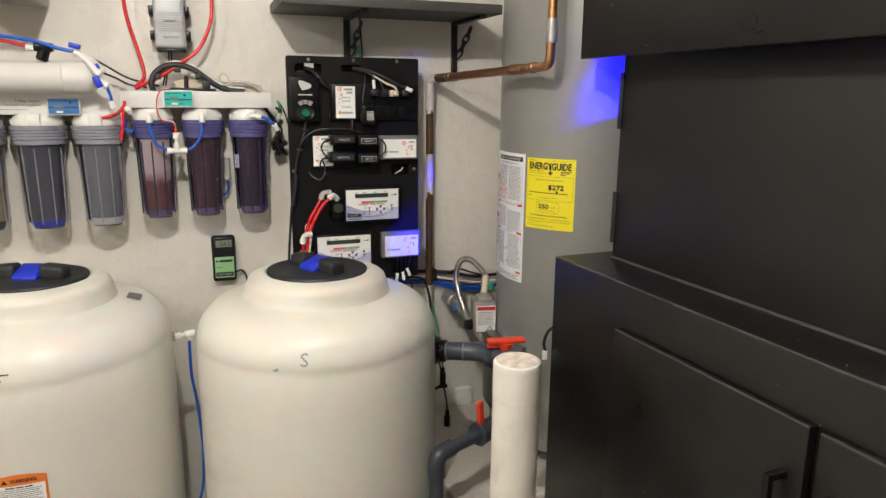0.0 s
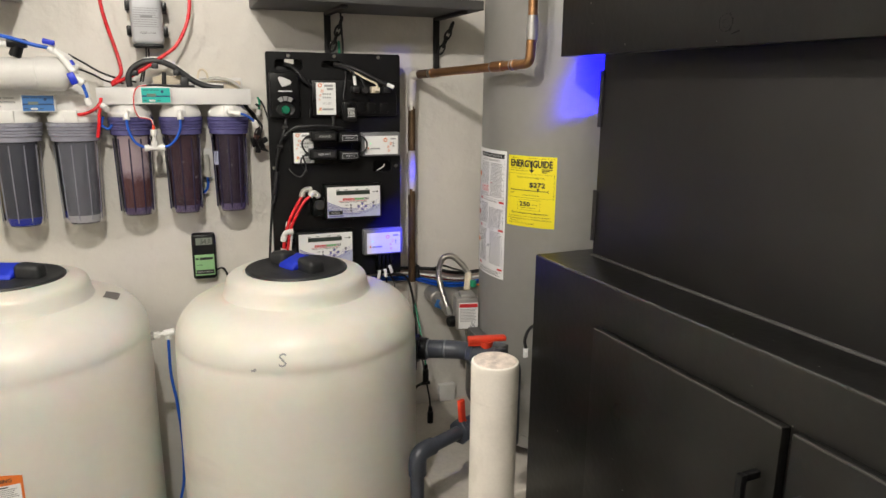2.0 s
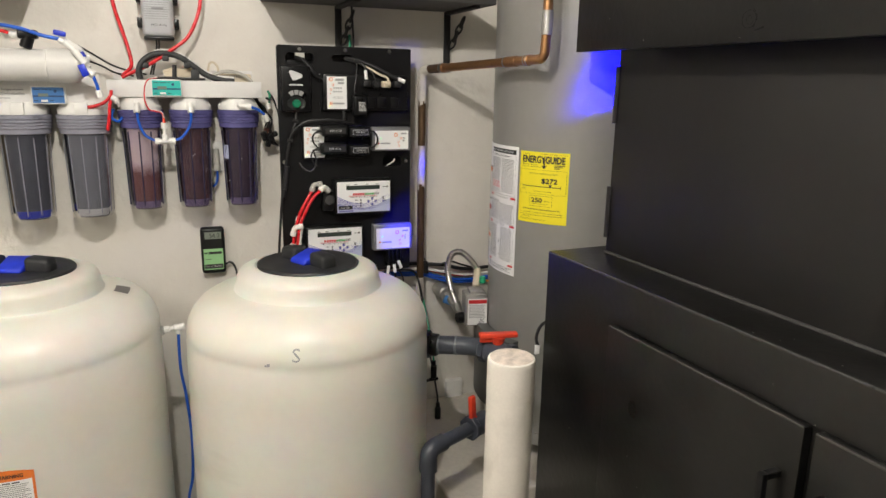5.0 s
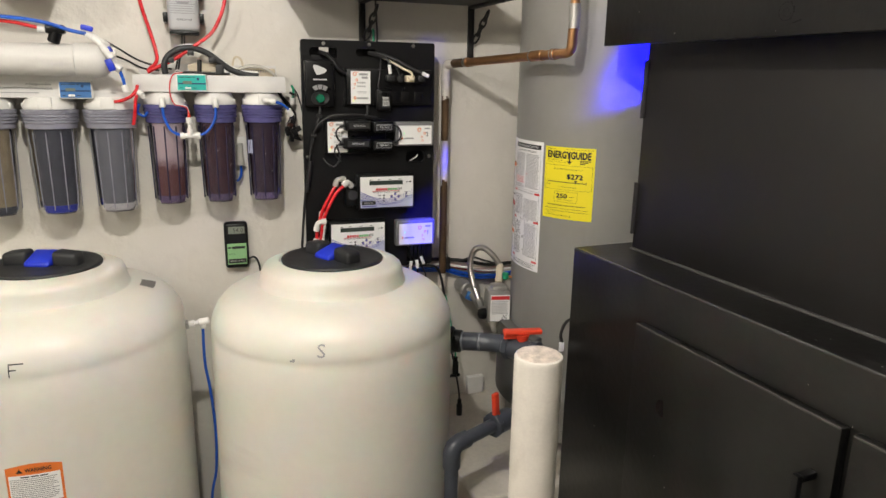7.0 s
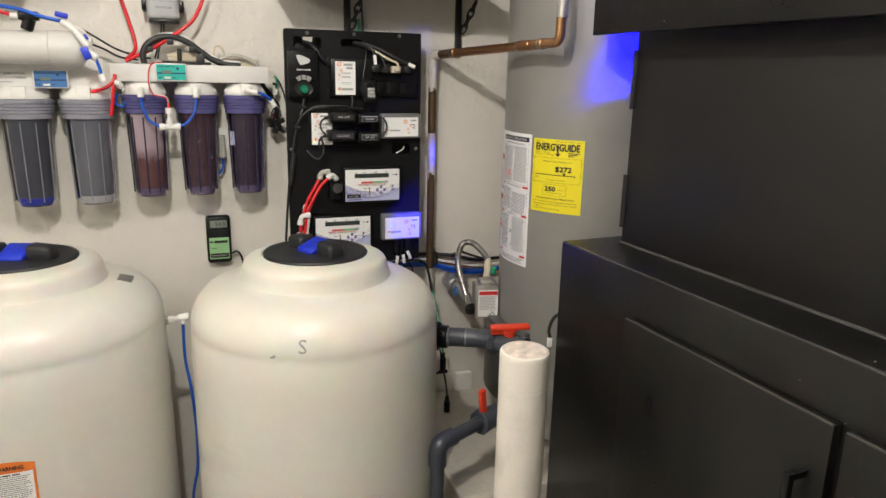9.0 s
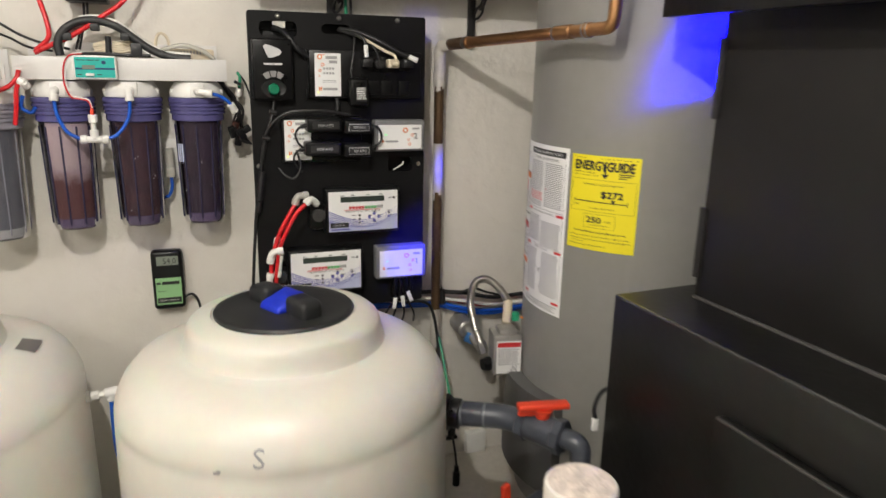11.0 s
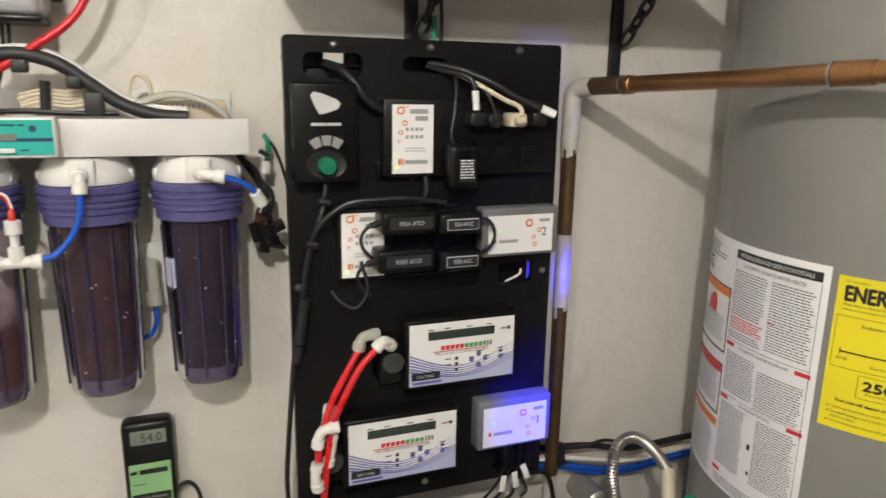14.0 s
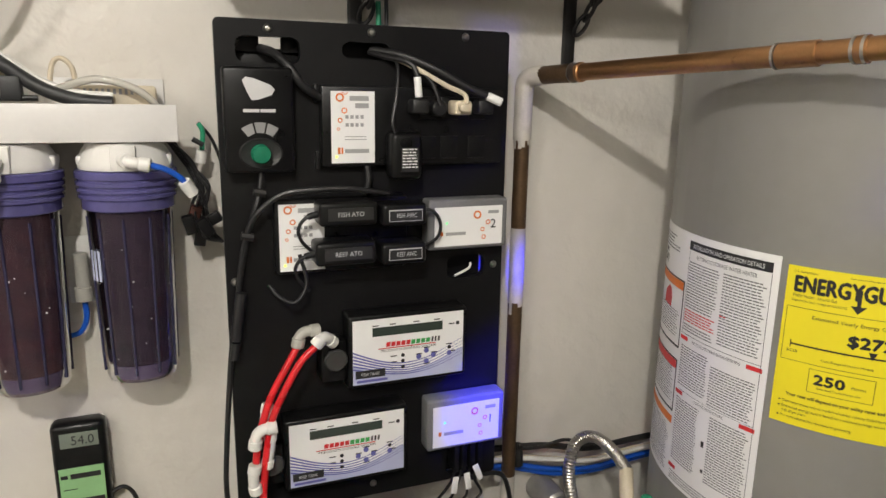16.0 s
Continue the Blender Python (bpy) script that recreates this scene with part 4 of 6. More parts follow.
# Black sheets added behind the openings stand in for the shade there.
for x0, z0, x1, z1 in ((0.388, 1.575, 0.474, 1.6125), (0.388, 1.608, 0.424, 1.632), (0.450, 1.608, 0.474, 1.632), (0.512, 1.59, 0.585, 1.630), (0.652, 1.30, 0.724, 1.36), (0.655, 1.0, 0.725, 1.06)):
    part("opening_shade_sheet", box(x0, 2.020 - (0.007 if z0 == 1.608 else 0.0), z0, x1, 2.026 - (0.007 if z0 == 1.608 else 0.0), z1, 0.001), BLACKACRYLIC, board)
for x, z in ((0.39, 1.62), (0.725, 1.62), (0.39, 1.02), (0.725, 1.03)):
    part("standoff", rod((x, 1.996, z), (x, WY - 0.001, z), 0.010, 10), BLACKPLASTIC, board)


def face(x0, z0, x1, z1, y, material, name, parent, th=0.0008):
    return part(name, box(x0, y - th, z0, x1, y, z1, 0), material, parent, smooth=False)


# pump speed controller
CF = 1.957
ctl = thing("pump_controller", (0.415, BF, 1.53), "black plastic pump speed controller with a green knob", "controller")
part("case", box(0.376, CF, 1.470, 0.454, BF - 0.0005, 1.589, 0.004, 3), BLACKPLASTIC, ctl)
logo = bmesh.new()
logo.faces.new([logo.verts.new((u, v, 0)) for u, v in ((-0.018, 0.009), (-0.014, 0.013), (-0.004, 0.011), (0.014, 0.004), (0.018, -0.001), (0.014, -0.007), (0.0, -0.012), (-0.008, -0.013), (-0.013, -0.004))])
part("logo_shape", on_wall(logo, 0.415, 1.565, CF), LABELGREY, ctl)
part("name_bar", on_wall(rects([(-0.018, -0.0018, 0.0, 0.0018), (0.001, -0.0018, 0.018, 0.0018)]), 0.415, 1.5405, CF), LABELGREY, ctl)
for k, (a0, a1) in enumerate(((62, 85), (89, 111), (115, 138))):
    part("indicator", on_wall(ring(0.022, 0.034, 0, 0, 6, a0 - 10, a1 - 10), 0.415, 1.4935, CF), mat("indicator_grey", (0.30, 0.30, 0.30), 0.4, var=0.05, scale=40), ctl)
part("knob_dish", moved(lathe([(0.0, 0.0006), (0.020, 0.0006), (0.023, 0.0022), (0.025, 0.0)], (0, 0, 0), 28, (0, -1, 0), caps=False), Matrix.Translation((0.415, CF, 1.492)) @ Matrix.Diagonal((1, 1, 0.72, 1))), INK, ctl)
part("knob", lathe([(0, 0.0), (0.0115, 0.0), (0.0115, 0.010), (0.0095, 0.014), (0, 0.0145)], (0.414, CF - 0.001, 1.492), 24, (0, -1, 0), caps=False), KNOBGREEN, ctl, "green turning knob")
part("cable", tube([(0.415, 1.972, 1.472), (0.416, 1.97, 1.455), (0.408, 1.965, 1.43), (0.398, 1.965, 1.40)], 0.003, 8), RUBBER, ctl)


def power_bar(x0, x1, z0, z1, lx0, lx1, name_label):
    """A switched outlet bar: black case, white label with small orange and grey print."""
    y = 1.966
    t = thing("outlet_bar", ((x0 + x1) / 2, BF, z0), name_label, "power strip", "outlet bars")
    part("case", box(x0, y, z0, x1, BF - 0.0005, z1, 0.003, 2), BLACKPLASTIC, t)
    lab_ = face(lx0, z0 + 0.004, lx1, z1 - 0.006, y, LABELWHITE, "label_plate", t)
    cx, cz, h = (lx0 + lx1) / 2, (z0 + z1) / 2, z1 - z0
    w = lx1 - lx0
    yy = y - 0.0008
    part("orange_print", on_wall(joined(ring(0.0032, 0.0052, -w * 0.30, h * 0.36, 16), ring(0.0022, 0.0036, -w * 0.20, h * 0.20, 12), ring(0.0018, 0.003, -w * 0.30, h * 0.08, 12), ring(0.0012, 0.002, -w * 0.34, -h * 0.03, 10), ring(0.0026, 0.0034, -w * 0.18, h * 0.43, 14, 180, 360), rects([(-w * 0.36, -h * 0.34, -w * 0.30, -h * 0.26), (-w * 0.28, -h * 0.34, -w * 0.24, -h * 0.26)])), cx, cz, yy), INKORANGE, lab_)
    grey = [(-w * 0.08, h * 0.32, w * 0.36, h * 0.38), (w * 0.05, h * 0.23, w * 0.36, h * 0.29)]
    grey += [(-w * 0.18 + 0.0062 * k, h * 0.10 - 0.0095 * j, -w * 0.18 + 0.0062 * k + 0.004, h * 0.10 - 0.0095 * j + 0.0042) for k in range(4) for j in range(2)]
    grey += [(-w * 0.2, -h * 0.13, w * 0.3, -h * 0.12), (-w * 0.2, -h * 0.165, w * 0.3, -h * 0.155), (-w * 0.2, -h * 0.33, w * 0.36, -h * 0.28)]
    part("grey_print", on_wall(rects(grey), cx, cz, yy), mat("ink_light_grey", (0.38, 0.38, 0.38), 0.5, var=0.05, scale=50), lab_)
    part("lamp", on_wall(rects([(-0.0014, -0.0014, 0.0014, 0.0014)]), lx0 + 0.006, z0 + 0.012, yy, 0.0008), LEDYELLOW, t)
    return t


eb1 = power_bar(0.488, 0.728, 1.474, 1.570, 0.499, 0.553, "black outlet bar with a white control label and plugs")
for x in (0.622, 0.652, 0.690):
    for z in (1.496, 1.545):
        o = part("socket", box(x - 0.012, 1.9640, z - 0.014, x + 0.012, 1.9662, z + 0.014, 0.001), BLACKPLASTIC, eb1)
        part("slots", on_wall(rects([(-0.0055, 0.0, -0.004, 0.007), (0.004, 0.0, 0.0055, 0.007), (-0.002, -0.008, 0.002, -0.005)]), x, z, 1.9640), BLACKACRYLIC, o)
for k, z in enumerate((1.482, 1.562)):
    part("mounting_ear", box(0.482, 1.976, z - 0.012, 0.4878, BF - 0.0005, z + 0.010, 0.001), BLACKPLASTIC, eb1)
eb2 = power_bar(0.428, 0.596, 1.343, 1.436, 0.433, 0.488, "black outlet bar with a white label behind power adapters")


def adapter(x0, x1, z0, z1, words, boxed):
    """A long plug-in power supply with a printed name."""
    y = 1.926
    t = thing("power_adapter", ((x0 + x1) / 2, 1.96, z0), "black plug-in power adapter marked " + words, "power adapter", "marked power adapters")
    part("case", box(x0, y, z0, x1, 1.9655, z1, 0.005, 3), BLACKPLASTIC, t)
    cx, cz = (x0 + x1) / 2, (z0 + z1) / 2
    face(x0 + 0.010, cz - 0.0075, x1 - 0.006, cz + 0.0075, y, INK, "label_strip", t, 0.0006)
    w = x1 - x0
    if boxed:
        part("label_frame", on_wall(rects([(-w * 0.36, -0.0072, w * 0.38, -0.0066), (-w * 0.36, 0.0058, w * 0.38, 0.0072), (-w * 0.36, -0.0072, -w * 0.345, 0.0072), (w * 0.37, -0.0072, w * 0.38, 0.0072)]), cx, cz, y - 0.0006), LABELGREY, t)
    part("lettering", on_wall(letters(words, 0.0056, w * 0.44), cx + 0.002, cz, y - 0.0006), LABELGREY, t)
    return t


for nm, x0, x1, z0, z1, bx in (("FISH ATO", 0.475, 0.546, 1.407, 1.436, False), ("FISH AWC", 0.551, 0.609, 1.403, 1.431, True), ("REEF ATO", 0.470, 0.544, 1.359, 1.388, False), ("REEF AWC", 0.551, 0.609, 1.355, 1.382, True)):
    ad = adapter(x0, x1, z0, z1, nm, bx)
    zc = (z0 + z1) / 2
    if not bx:
        part("lead", tube([(x0 + 0.003, 1.94, zc), (x0 - 0.014, 1.938, zc - 0.004), (x0 - 0.022, 1.945, zc - 0.018), (x0 - 0.018, 1.95, zc - 0.034), (x0 - 0.004, 1.955, zc - 0.05)], 0.0022, 8), RUBBER, ad)
        part("strain_relief", rod((x0 + 0.002, 1.94, zc), (x0 - 0.012, 1.939, zc - 0.003), 0.0042, 10, 0.001), RUBBER, ad)
    elif nm == "FISH AWC":
        part("lead", tube([(x1 - 0.002, 1.945, zc + 0.004), (x1 + 0.014, 1.942, zc), (x1 + 0.024, 1.943, zc - 0.016), (x1 + 0.021, 1.945, zc - 0.034), (x1 + 0.006, 1.95, zc - 0.045)], 0.0022, 8), RUBBER, ad)

wart = thing("wall_adapter", (0.586, 1.95, 1.46), "black plug-in wall power supply with a white spec print", "power adapter")
part("case", box(0.566, 1.936, 1.459, 0.606, 1.9655, 1.516, 0.007, 3), BLACKPLASTIC, wart)
face(0.578, 1.469, 0.600, 1.498, 1.936, INK, "spec_plate", wart)
rng = random.Random(5)
part("spec_print", on_wall(rects(lines(0.0, 0.020, 0.0, -0.026, 0.0036, 0.0016, rng)), 0.579, 1.497, 1.9352), LABELWHITE, wart)
part("lead", tube([(0.573, 1.945, 1.515), (0.570, 1.945, 1.53), (0.576, 1.95, 1.56), (0.582, 1.965, 1.595), (0.578, 1.99, 1.61)], 0.0022, 8), RUBBER, wart)
# plugs and cords from the upper opening
pg = thing("cable", (0.604, 1.96, 1.55), "black power cord with a white marked sleeve", "cable", "power cords")
part("plug", box(0.594, 1.940, 1.538, 0.616, 1.9655, 1.556, 0.004), RUBBER, pg)
part("sleeve", rod((0.603, 1.945, 1.558), (0.601, 1.946, 1.582), 0.0046, 12, 0.0005), LABELWHITE, pg)
part("cord", tube([(0.603, 1.945, 1.556), (0.600, 1.947, 1.588), (0.590, 1.955, 1.600), (0.572, 1.975, 1.605), (0.556, 2.0, 1.612)], 0.0034, 8), RUBBER, pg)
pg = thing("cable", (0.66, 1.955, 1.54), "white power cord with a cream plug", "cable", "power cords")
part("plug", joined(box(0.648, 1.938, 1.537, 0.672, 1.9655, 1.555, 0.004), box(0.652, 1.930, 1.541, 0.668, 1.940, 1.551, 0.003)), CREAM, pg, "cream plug")
part("cord", tube([(0.664, 1.938, 1.552), (0.660, 1.940, 1.563), (0.640, 1.945, 1.572), (0.612, 1.955, 1.588), (0.585, 1.975, 1.603), (0.560, 2.0, 1.612)], 0.0032, 8), CREAM, pg)
pg = thing("cable", (0.70, 1.955, 1.55), "thick black power cord with a white end", "cable", "power cords")
part("cord", tube([(0.694, 1.94, 1.560), (0.665, 1.945, 1.572), (0.628, 1.955, 1.592), (0.59, 1.975, 1.608), (0.558, 2.0, 1.615)], 0.0048, 10), RUBBER, pg)
part("sleeve", rod((0.692, 1.94, 1.561), (0.710, 1.935, 1.553), 0.0056, 12, 0.001), LABELWHITE, pg)
part("plug", box(0.682, 1.942, 1.538, 0.704, 1.9655, 1.556, 0.004), RUBBER, pg)
pg = thing("cable", (0.50, 1.96, 1.60), "thick black supply cord of the outlet bar", "cable", "power cords")
part("cord", tube([(0.425, 2.01, 1.612), (0.437, 1.985, 1.606), (0.452, 1.968, 1.590), (0.466, 1.965, 1.570), (0.488, 1.972, 1.556)], 0.0052, 10), RUBBER, pg)
pg = thing("cable", (0.63, 1.96, 1.55), "black round plug with a thin cord", "cable", "power cords")
part("plug", rod((0.632, 1.9655, 1.545), (0.632, 1.945, 1.545), 0.010, 14, 0.002), RUBBER, pg)
part("cord", tube([(0.632, 1.946, 1.548), (0.622, 1.95, 1.575), (0.606, 1.96, 1.592), (0.58, 1.985, 1.607)], 0.0026, 8), RUBBER, pg)


def module(x0, x1, z0, z1, numeral, label):
    """A grey sensor module with a white face and a handwritten number."""
    y = 1.956
    t = thing("sensor_module", ((x0 + x1) / 2, BF, z0), label, "controller", "sensor modules")
    part("case", box(x0, y, z0, x1, BF - 0.0005, z1, 0.004, 3), GREYCASE, t)
    f = face(x0 + 0.008, z0 + 0.005, x1 - 0.008, z1 - 0.010, y, LABELWHITE, "face_plate", t)
    w, h = x1 - x0 - 0.016, z1 - z0 - 0.015
    cx, cz = (x0 + x1) / 2, (z0 + z1) / 2 - 0.0025
    for bm in (ring(0.0034, 0.0056, w * 0.12, h * 0.28, 16), ring(0.002, 0.0034, w * 0.28, h * 0.08, 12), ring(0.0018, 0.003, w * 0.20, -h * 0.10, 12), ring(0.002, 0.0032, w * 0.22, -h * 0.30, 12), rects([(-w * 0.42, -h * 0.22, -w * 0.38, -h * 0.12)])):
        part("orange_mark", on_wall(bm, cx, cz, y - 0.0008), INKORANGE, f)
    part("grey_print", on_wall(rects([(w * 0.28, h * 0.30, w * 0.44, h * 0.38), (-w * 0.34, -h * 0.22, -w * 0.05, -h * 0.14)]), cx, cz, y - 0.0008), mat("ink_light_grey", (0.4, 0.4, 0.4)), f)
    part("numeral", on_wall(letters(numeral, 0.012), cx + w * 0.36, cz + h * 0.04, y - 0.0008), INK, f)
    part("lamp", on_wall(rects([(-0.0012, -0.0012, 0.0012, 0.0012)]), cx - w * 0.33, cz + h * 0.10, y - 0.0008, 0.0008), LEDGREEN, t)
    return t


module(0.622, 0.735, 1.362, 1.429, "2", "grey sensor module with a white face numbered 2")
module(0.624, 0.741, 1.073, 1.149, "1", "grey sensor module with a white face numbered 1")


def dosing_controller(x0, z0, words):
    """A dosing pump controller with a printed white and violet face."""
    y, w, h = 1.950, 0.153, 0.087
    x1, z1 = x0 + w, z0 + h
    t = thing("dosing_controller", ((x0 + x1) / 2, BF, z0), "black dosing pump controller with a printed face marked " + words, "controller", "dosing controllers")
    part("case", box(x0 - 0.006, y, z0 - 0.006, x1 + 0.005, BF - 0.0005, z1 + 0.006, 0.004, 3), BLACKPLASTIC, t)
    f = face(x0, z0, x1, z1, y, LABELWHITE, "face_plate", t)
    yy = y - 0.0008
    fill = bmesh.new()
    n = 24
    rim = [(w * k / n, h * (0.30 - 0.20 * math.sin(math.pi * min(1, k / n * 1.05)) + 0.10 * (k / n) ** 2)) for k in range(n + 1)]
    for (a, b), (c, d) in zip(rim, rim[1:]):
        fill.faces.new([fill.verts.new((u, v, 0)) for u, v in ((a, 0), (c, 0), (c, d), (a, b))])
    part("violet_field", on_wall(fill, x0, z0, yy, 0.0003), PALEBLUE, f)
    waves = bmesh.new()
    for j in range(6):
        prev = None
        for k in range(n + 1):
            s_ = k / n
            v = h * (0.50 - 0.052 * j - (0.30 - 0.028 * j) * math.sin(math.pi * min(1, s_ * 1.02)) * (0.85 + 0.1 * j * s_) + 0.06 * s_ * s_)
            th = h * 0.022 * (1.1 - s_)
            pair = (waves.verts.new((w * s_, max(0.001, v), 0)), waves.verts.new((w * s_, max(0.001, v) + th + 0.0002, 0)))
            if prev:
                waves.faces.new((prev[0], pair[0], pair[1], prev[1]))
            prev = pair
    part("wave_print", on_wall(waves, x0, z0, yy, 0.0006), INKBLUE, f)
    part("display", box(x0 + w * 0.17, yy - 0.0010, z0 + h * 0.735, x0 + w * 0.80, yy, z0 + h * 0.87, 0), LCDDARK, f, smooth=False)
    red = [(w * (0.25 + 0.045 * k), h * 0.555, w * (0.25 + 0.045 * k) + w * 0.036, h * 0.625) for k in range(5)]
    grn = [(w * (0.475 + 0.045 * k), h * 0.555, w * (0.475 + 0.045 * k) + w * 0.036, h * 0.625) for k in range(4)]
    blu = [(w * (0.66 + 0.03 * k), h * 0.555, w * (0.66 + 0.03 * k) + w * 0.016, h * 0.635) for k in range(3)]
    for nm, rr, m_ in (("name_shape", red, INKRED), ("name_shape", grn, INKGREEN), ("name_shape", blu, INK)):
        bm = rects(rr)
        for v in bm.verts:
            v.co.x += 0.12 * v.co.y
        part(nm, on_wall(bm, x0, z0, yy), m_, f)
    part("red_rule", on_wall(rects([(w * 0.22, h * 0.525, w * 0.74, h * 0.540)]), x0, z0, yy), INKRED, f)
    part("subtitle", on_wall(letters("PRECISION DOSING SYSTEM", h * 0.036, w * 0.50), x0 + w * 0.49, z0 + h * 0.495, yy), INK, f)
    small = [(w * a, h * b, w * (a + 0.055), h * (b + 0.018)) for a, b in ((0.17, 0.89), (0.32, 0.895), (0.53, 0.895), (0.72, 0.895), (0.86, 0.80), (0.84, 0.475), (0.33, 0.385), (0.33, 0.29), (0.33, 0.195), (0.56, 0.37), (0.70, 0.37), (0.63, 0.46), (0.87, 0.355), (0.63, 0.20))]
    part("captions", on_wall(rects(small), x0, z0, yy), INK, f)
    for a, b, m_ in ((0.945, 0.81, INK), (0.44, 0.39, INK), (0.44, 0.30, INK), (0.44, 0.205, INK), (0.87, 0.43, INK), (0.655, 0.42, INKBLUE), (0.585, 0.335, INKBLUE), (0.72, 0.335, INKBLUE), (0.655, 0.25, INKBLUE), (0.87, 0.335, INKBLUE)):
        part("button", lathe([(0, 0.0008), (0.0024 if m_ is INK else 0.0034, 0.0006), (0.0026 if m_ is INK else 0.0036, 0)], (x0 + w * a, yy, z0 + h * b), 14, (0, -1, 0), caps=False), m_, f)
    tagp = part("name_strip", box(x0 + w * 0.02, yy - 0.0012, z0 + h * 0.10, x0 + w * 0.28, yy - 0.0002, z0 + h * 0.22, 0), INK, f, smooth=False)
    part("strip_lettering", on_wall(letters(words, h * 0.05, w * 0.16), x0 + w * 0.15, z0 + h * 0.16, yy - 0.0012), LABELGREY, tagp)
    part("maker_bar", on_wall(rects([(w * 0.03, h * 0.03, w * 0.30, h * 0.07)]), x0, z0, yy, 0.0009), INKBLUE, f)
    head = part("pump_head", box(x0 - 0.040, 1.955, z0 + 0.006, x0 - 0.0062, BF - 0.0005, z0 + 0.062, 0.004), BLACKPLASTIC, t)
    part("pump_rotor", rod((x0 - 0.022, 1.9545, z0 + 0.038), (x0 - 0.022, 1.946, z0 + 0.038), 0.015, 18, 0.002), mat("smoky_plastic", (0.05, 0.05, 0.05), 0.2, var=0.1, scale=40), head)
    return t


dosing_controller(0.518, 1.192, "FISH TANK")
dosing_controller(0.434, 1.062, "REEF TANK")

# red dosing tubes with white push fittings
dt = thing("dosing_tubes", (0.41, 1.94, 1.06), "pair of red tubes with white push fittings", "tubing")
part("tube", tube([(0.448, 1.938, 1.262), (0.432, 1.932, 1.238), (0.413, 1.93, 1.205), (0.402, 1.93, 1.175), (0.393, 1.93, 1.14), (0.389, 1.93, 1.10)], 0.0046, 10), REDHOSE, dt)
part("tube", tube([(0.470, 1.930, 1.262), (0.447, 1.925, 1.243), (0.424, 1.922, 1.205), (0.410, 1.925, 1.17), (0.402, 1.928, 1.12), (0.396, 1.93, 1.06)], 0.0046, 10), REDHOSE, dt)
part("elbow", elbow((0.446, 1.938, 1.258), (0.450, 1.938, 1.277), (0.474, 1.942, 1.276), 0.0068, 0.0014), FITGREY, dt, "grey push elbow")
part("elbow", elbow((0.466, 1.930, 1.260), (0.478, 1.931, 1.272), (0.492, 1.945, 1.256), 0.0068, 0.0014), FITTING, dt)
part("elbow", elbow((0.408, 1.936, 1.19), (0.404, 1.936, 1.172), (0.400, 1.936, 1.150), 0.0064, 0.0014), FITTING, dt)
part("tee", elbow((0.416, 1.922, 1.166), (0.392, 1.922, 1.164), (0.389, 1.924, 1.140), 0.0068, 0.0016), FITTING, dt)
part("elbow", elbow((0.409, 1.930, 1.156), (0.408, 1.930, 1.135), (0.403, 1.932, 1.108), 0.0064, 0.0014), FITTING, dt)
part("elbow", elbow((0.389, 1.925, 1.118), (0.385, 1.925, 1.10), (0.389, 1.928, 1.078), 0.0066, 0.0016), FITTING, dt)

# cables of the board
cb = thing("board_cable", (0.40, 1.97, 1.01), "black cables tied along the board edge", "cable")
part("cable", tube([(0.568, 1.955, 1.440), (0.52, 1.95, 1.448), (0.477, 1.948, 1.449), (0.436, 1.952, 1.444), (0.405, 1.96, 1.418), (0.393, 1.968, 1.385), (0.385, 1.97, 1.34), (0.380, 1.97, 1.30)], 0.0034, 8), RUBBER, cb)
part("cable", tube([(0.416, 1.97, 1.468), (0.412, 1.968, 1.445), (0.398, 1.968, 1.40), (0.387, 1.97, 1.35), (0.380, 1.972, 1.30), (0.372, 1.975, 1.25), (0.366, 1.978, 1.19), (0.360, 1.98, 1.12), (0.357, 1.985, 1.06), (0.361, 1.99, 1.0), (0.37, 2.0, 0.96)], 0.0034, 8), RUBBER, cb)
part("connector", tube([(0.386, 1.966, 1.325), (0.381, 1.966, 1.295), (0.377, 1.967, 1.265)], 0.0068, 12), RUBBER, cb)
part("connector", tube([(0.377, 1.967, 1.262), (0.374, 1.968, 1.24)], 0.0055, 12), RUBBER, cb)
part("cable", tube([(0.455, 1.955, 1.37), (0.462, 1.95, 1.335), (0.448, 1.95, 1.312), (0.430, 1.955, 1.318), (0.418, 1.962, 1.333)], 0.0024, 8), RUBBER, cb)
part("cable", tube([(0.545, 1.972, 1.474), (0.546, 1.97, 1.455), (0.540, 1.972, 1.438)], 0.0045, 8), RUBBER, cb)
for x, z in ((0.412, 1.447), (0.396, 1.395)):
    part("cable_tie", rod((x - 0.007, 1.966, z), (x + 0.007, 1.966, z - 0.003), 0.0052, 8), IRON, cb)
cb = thing("board_cable", (0.69, 1.97, 1.02), "black sensor cables with white flag tags", "cable")
for k, (x, zt) in enumerate(((0.672, 1.052), (0.684, 1.055), (0.697, 1.055), (0.709, 1.05))):
    part("plug", box(x - 0.004, 1.962, 1.030, x + 0.004, BF + 0.004, 1.071, 0.001), BLACKPLASTIC, cb)
    part("cable", tube([(x, 1.968, 1.034), (x - 0.006, 1.968, 1.012), (x - 0.022 + 0.012 * k, 1.985, 0.975), (x - 0.03 + 0.018 * k, 2.02, 0.94)], 0.0022, 8), RUBBER, cb)
for x, z, r in ((0.668, 1.012, 8), (0.688, 1.015, -8), (0.704, 1.026, -22)):
    part("flag_tag", moved(box(-0.0045, -0.001, -0.013, 0.0045, 0.001, 0.013, 0.0004), pose(x, 1.958, z, 0, r, 0)), LABELWHITE, cb)
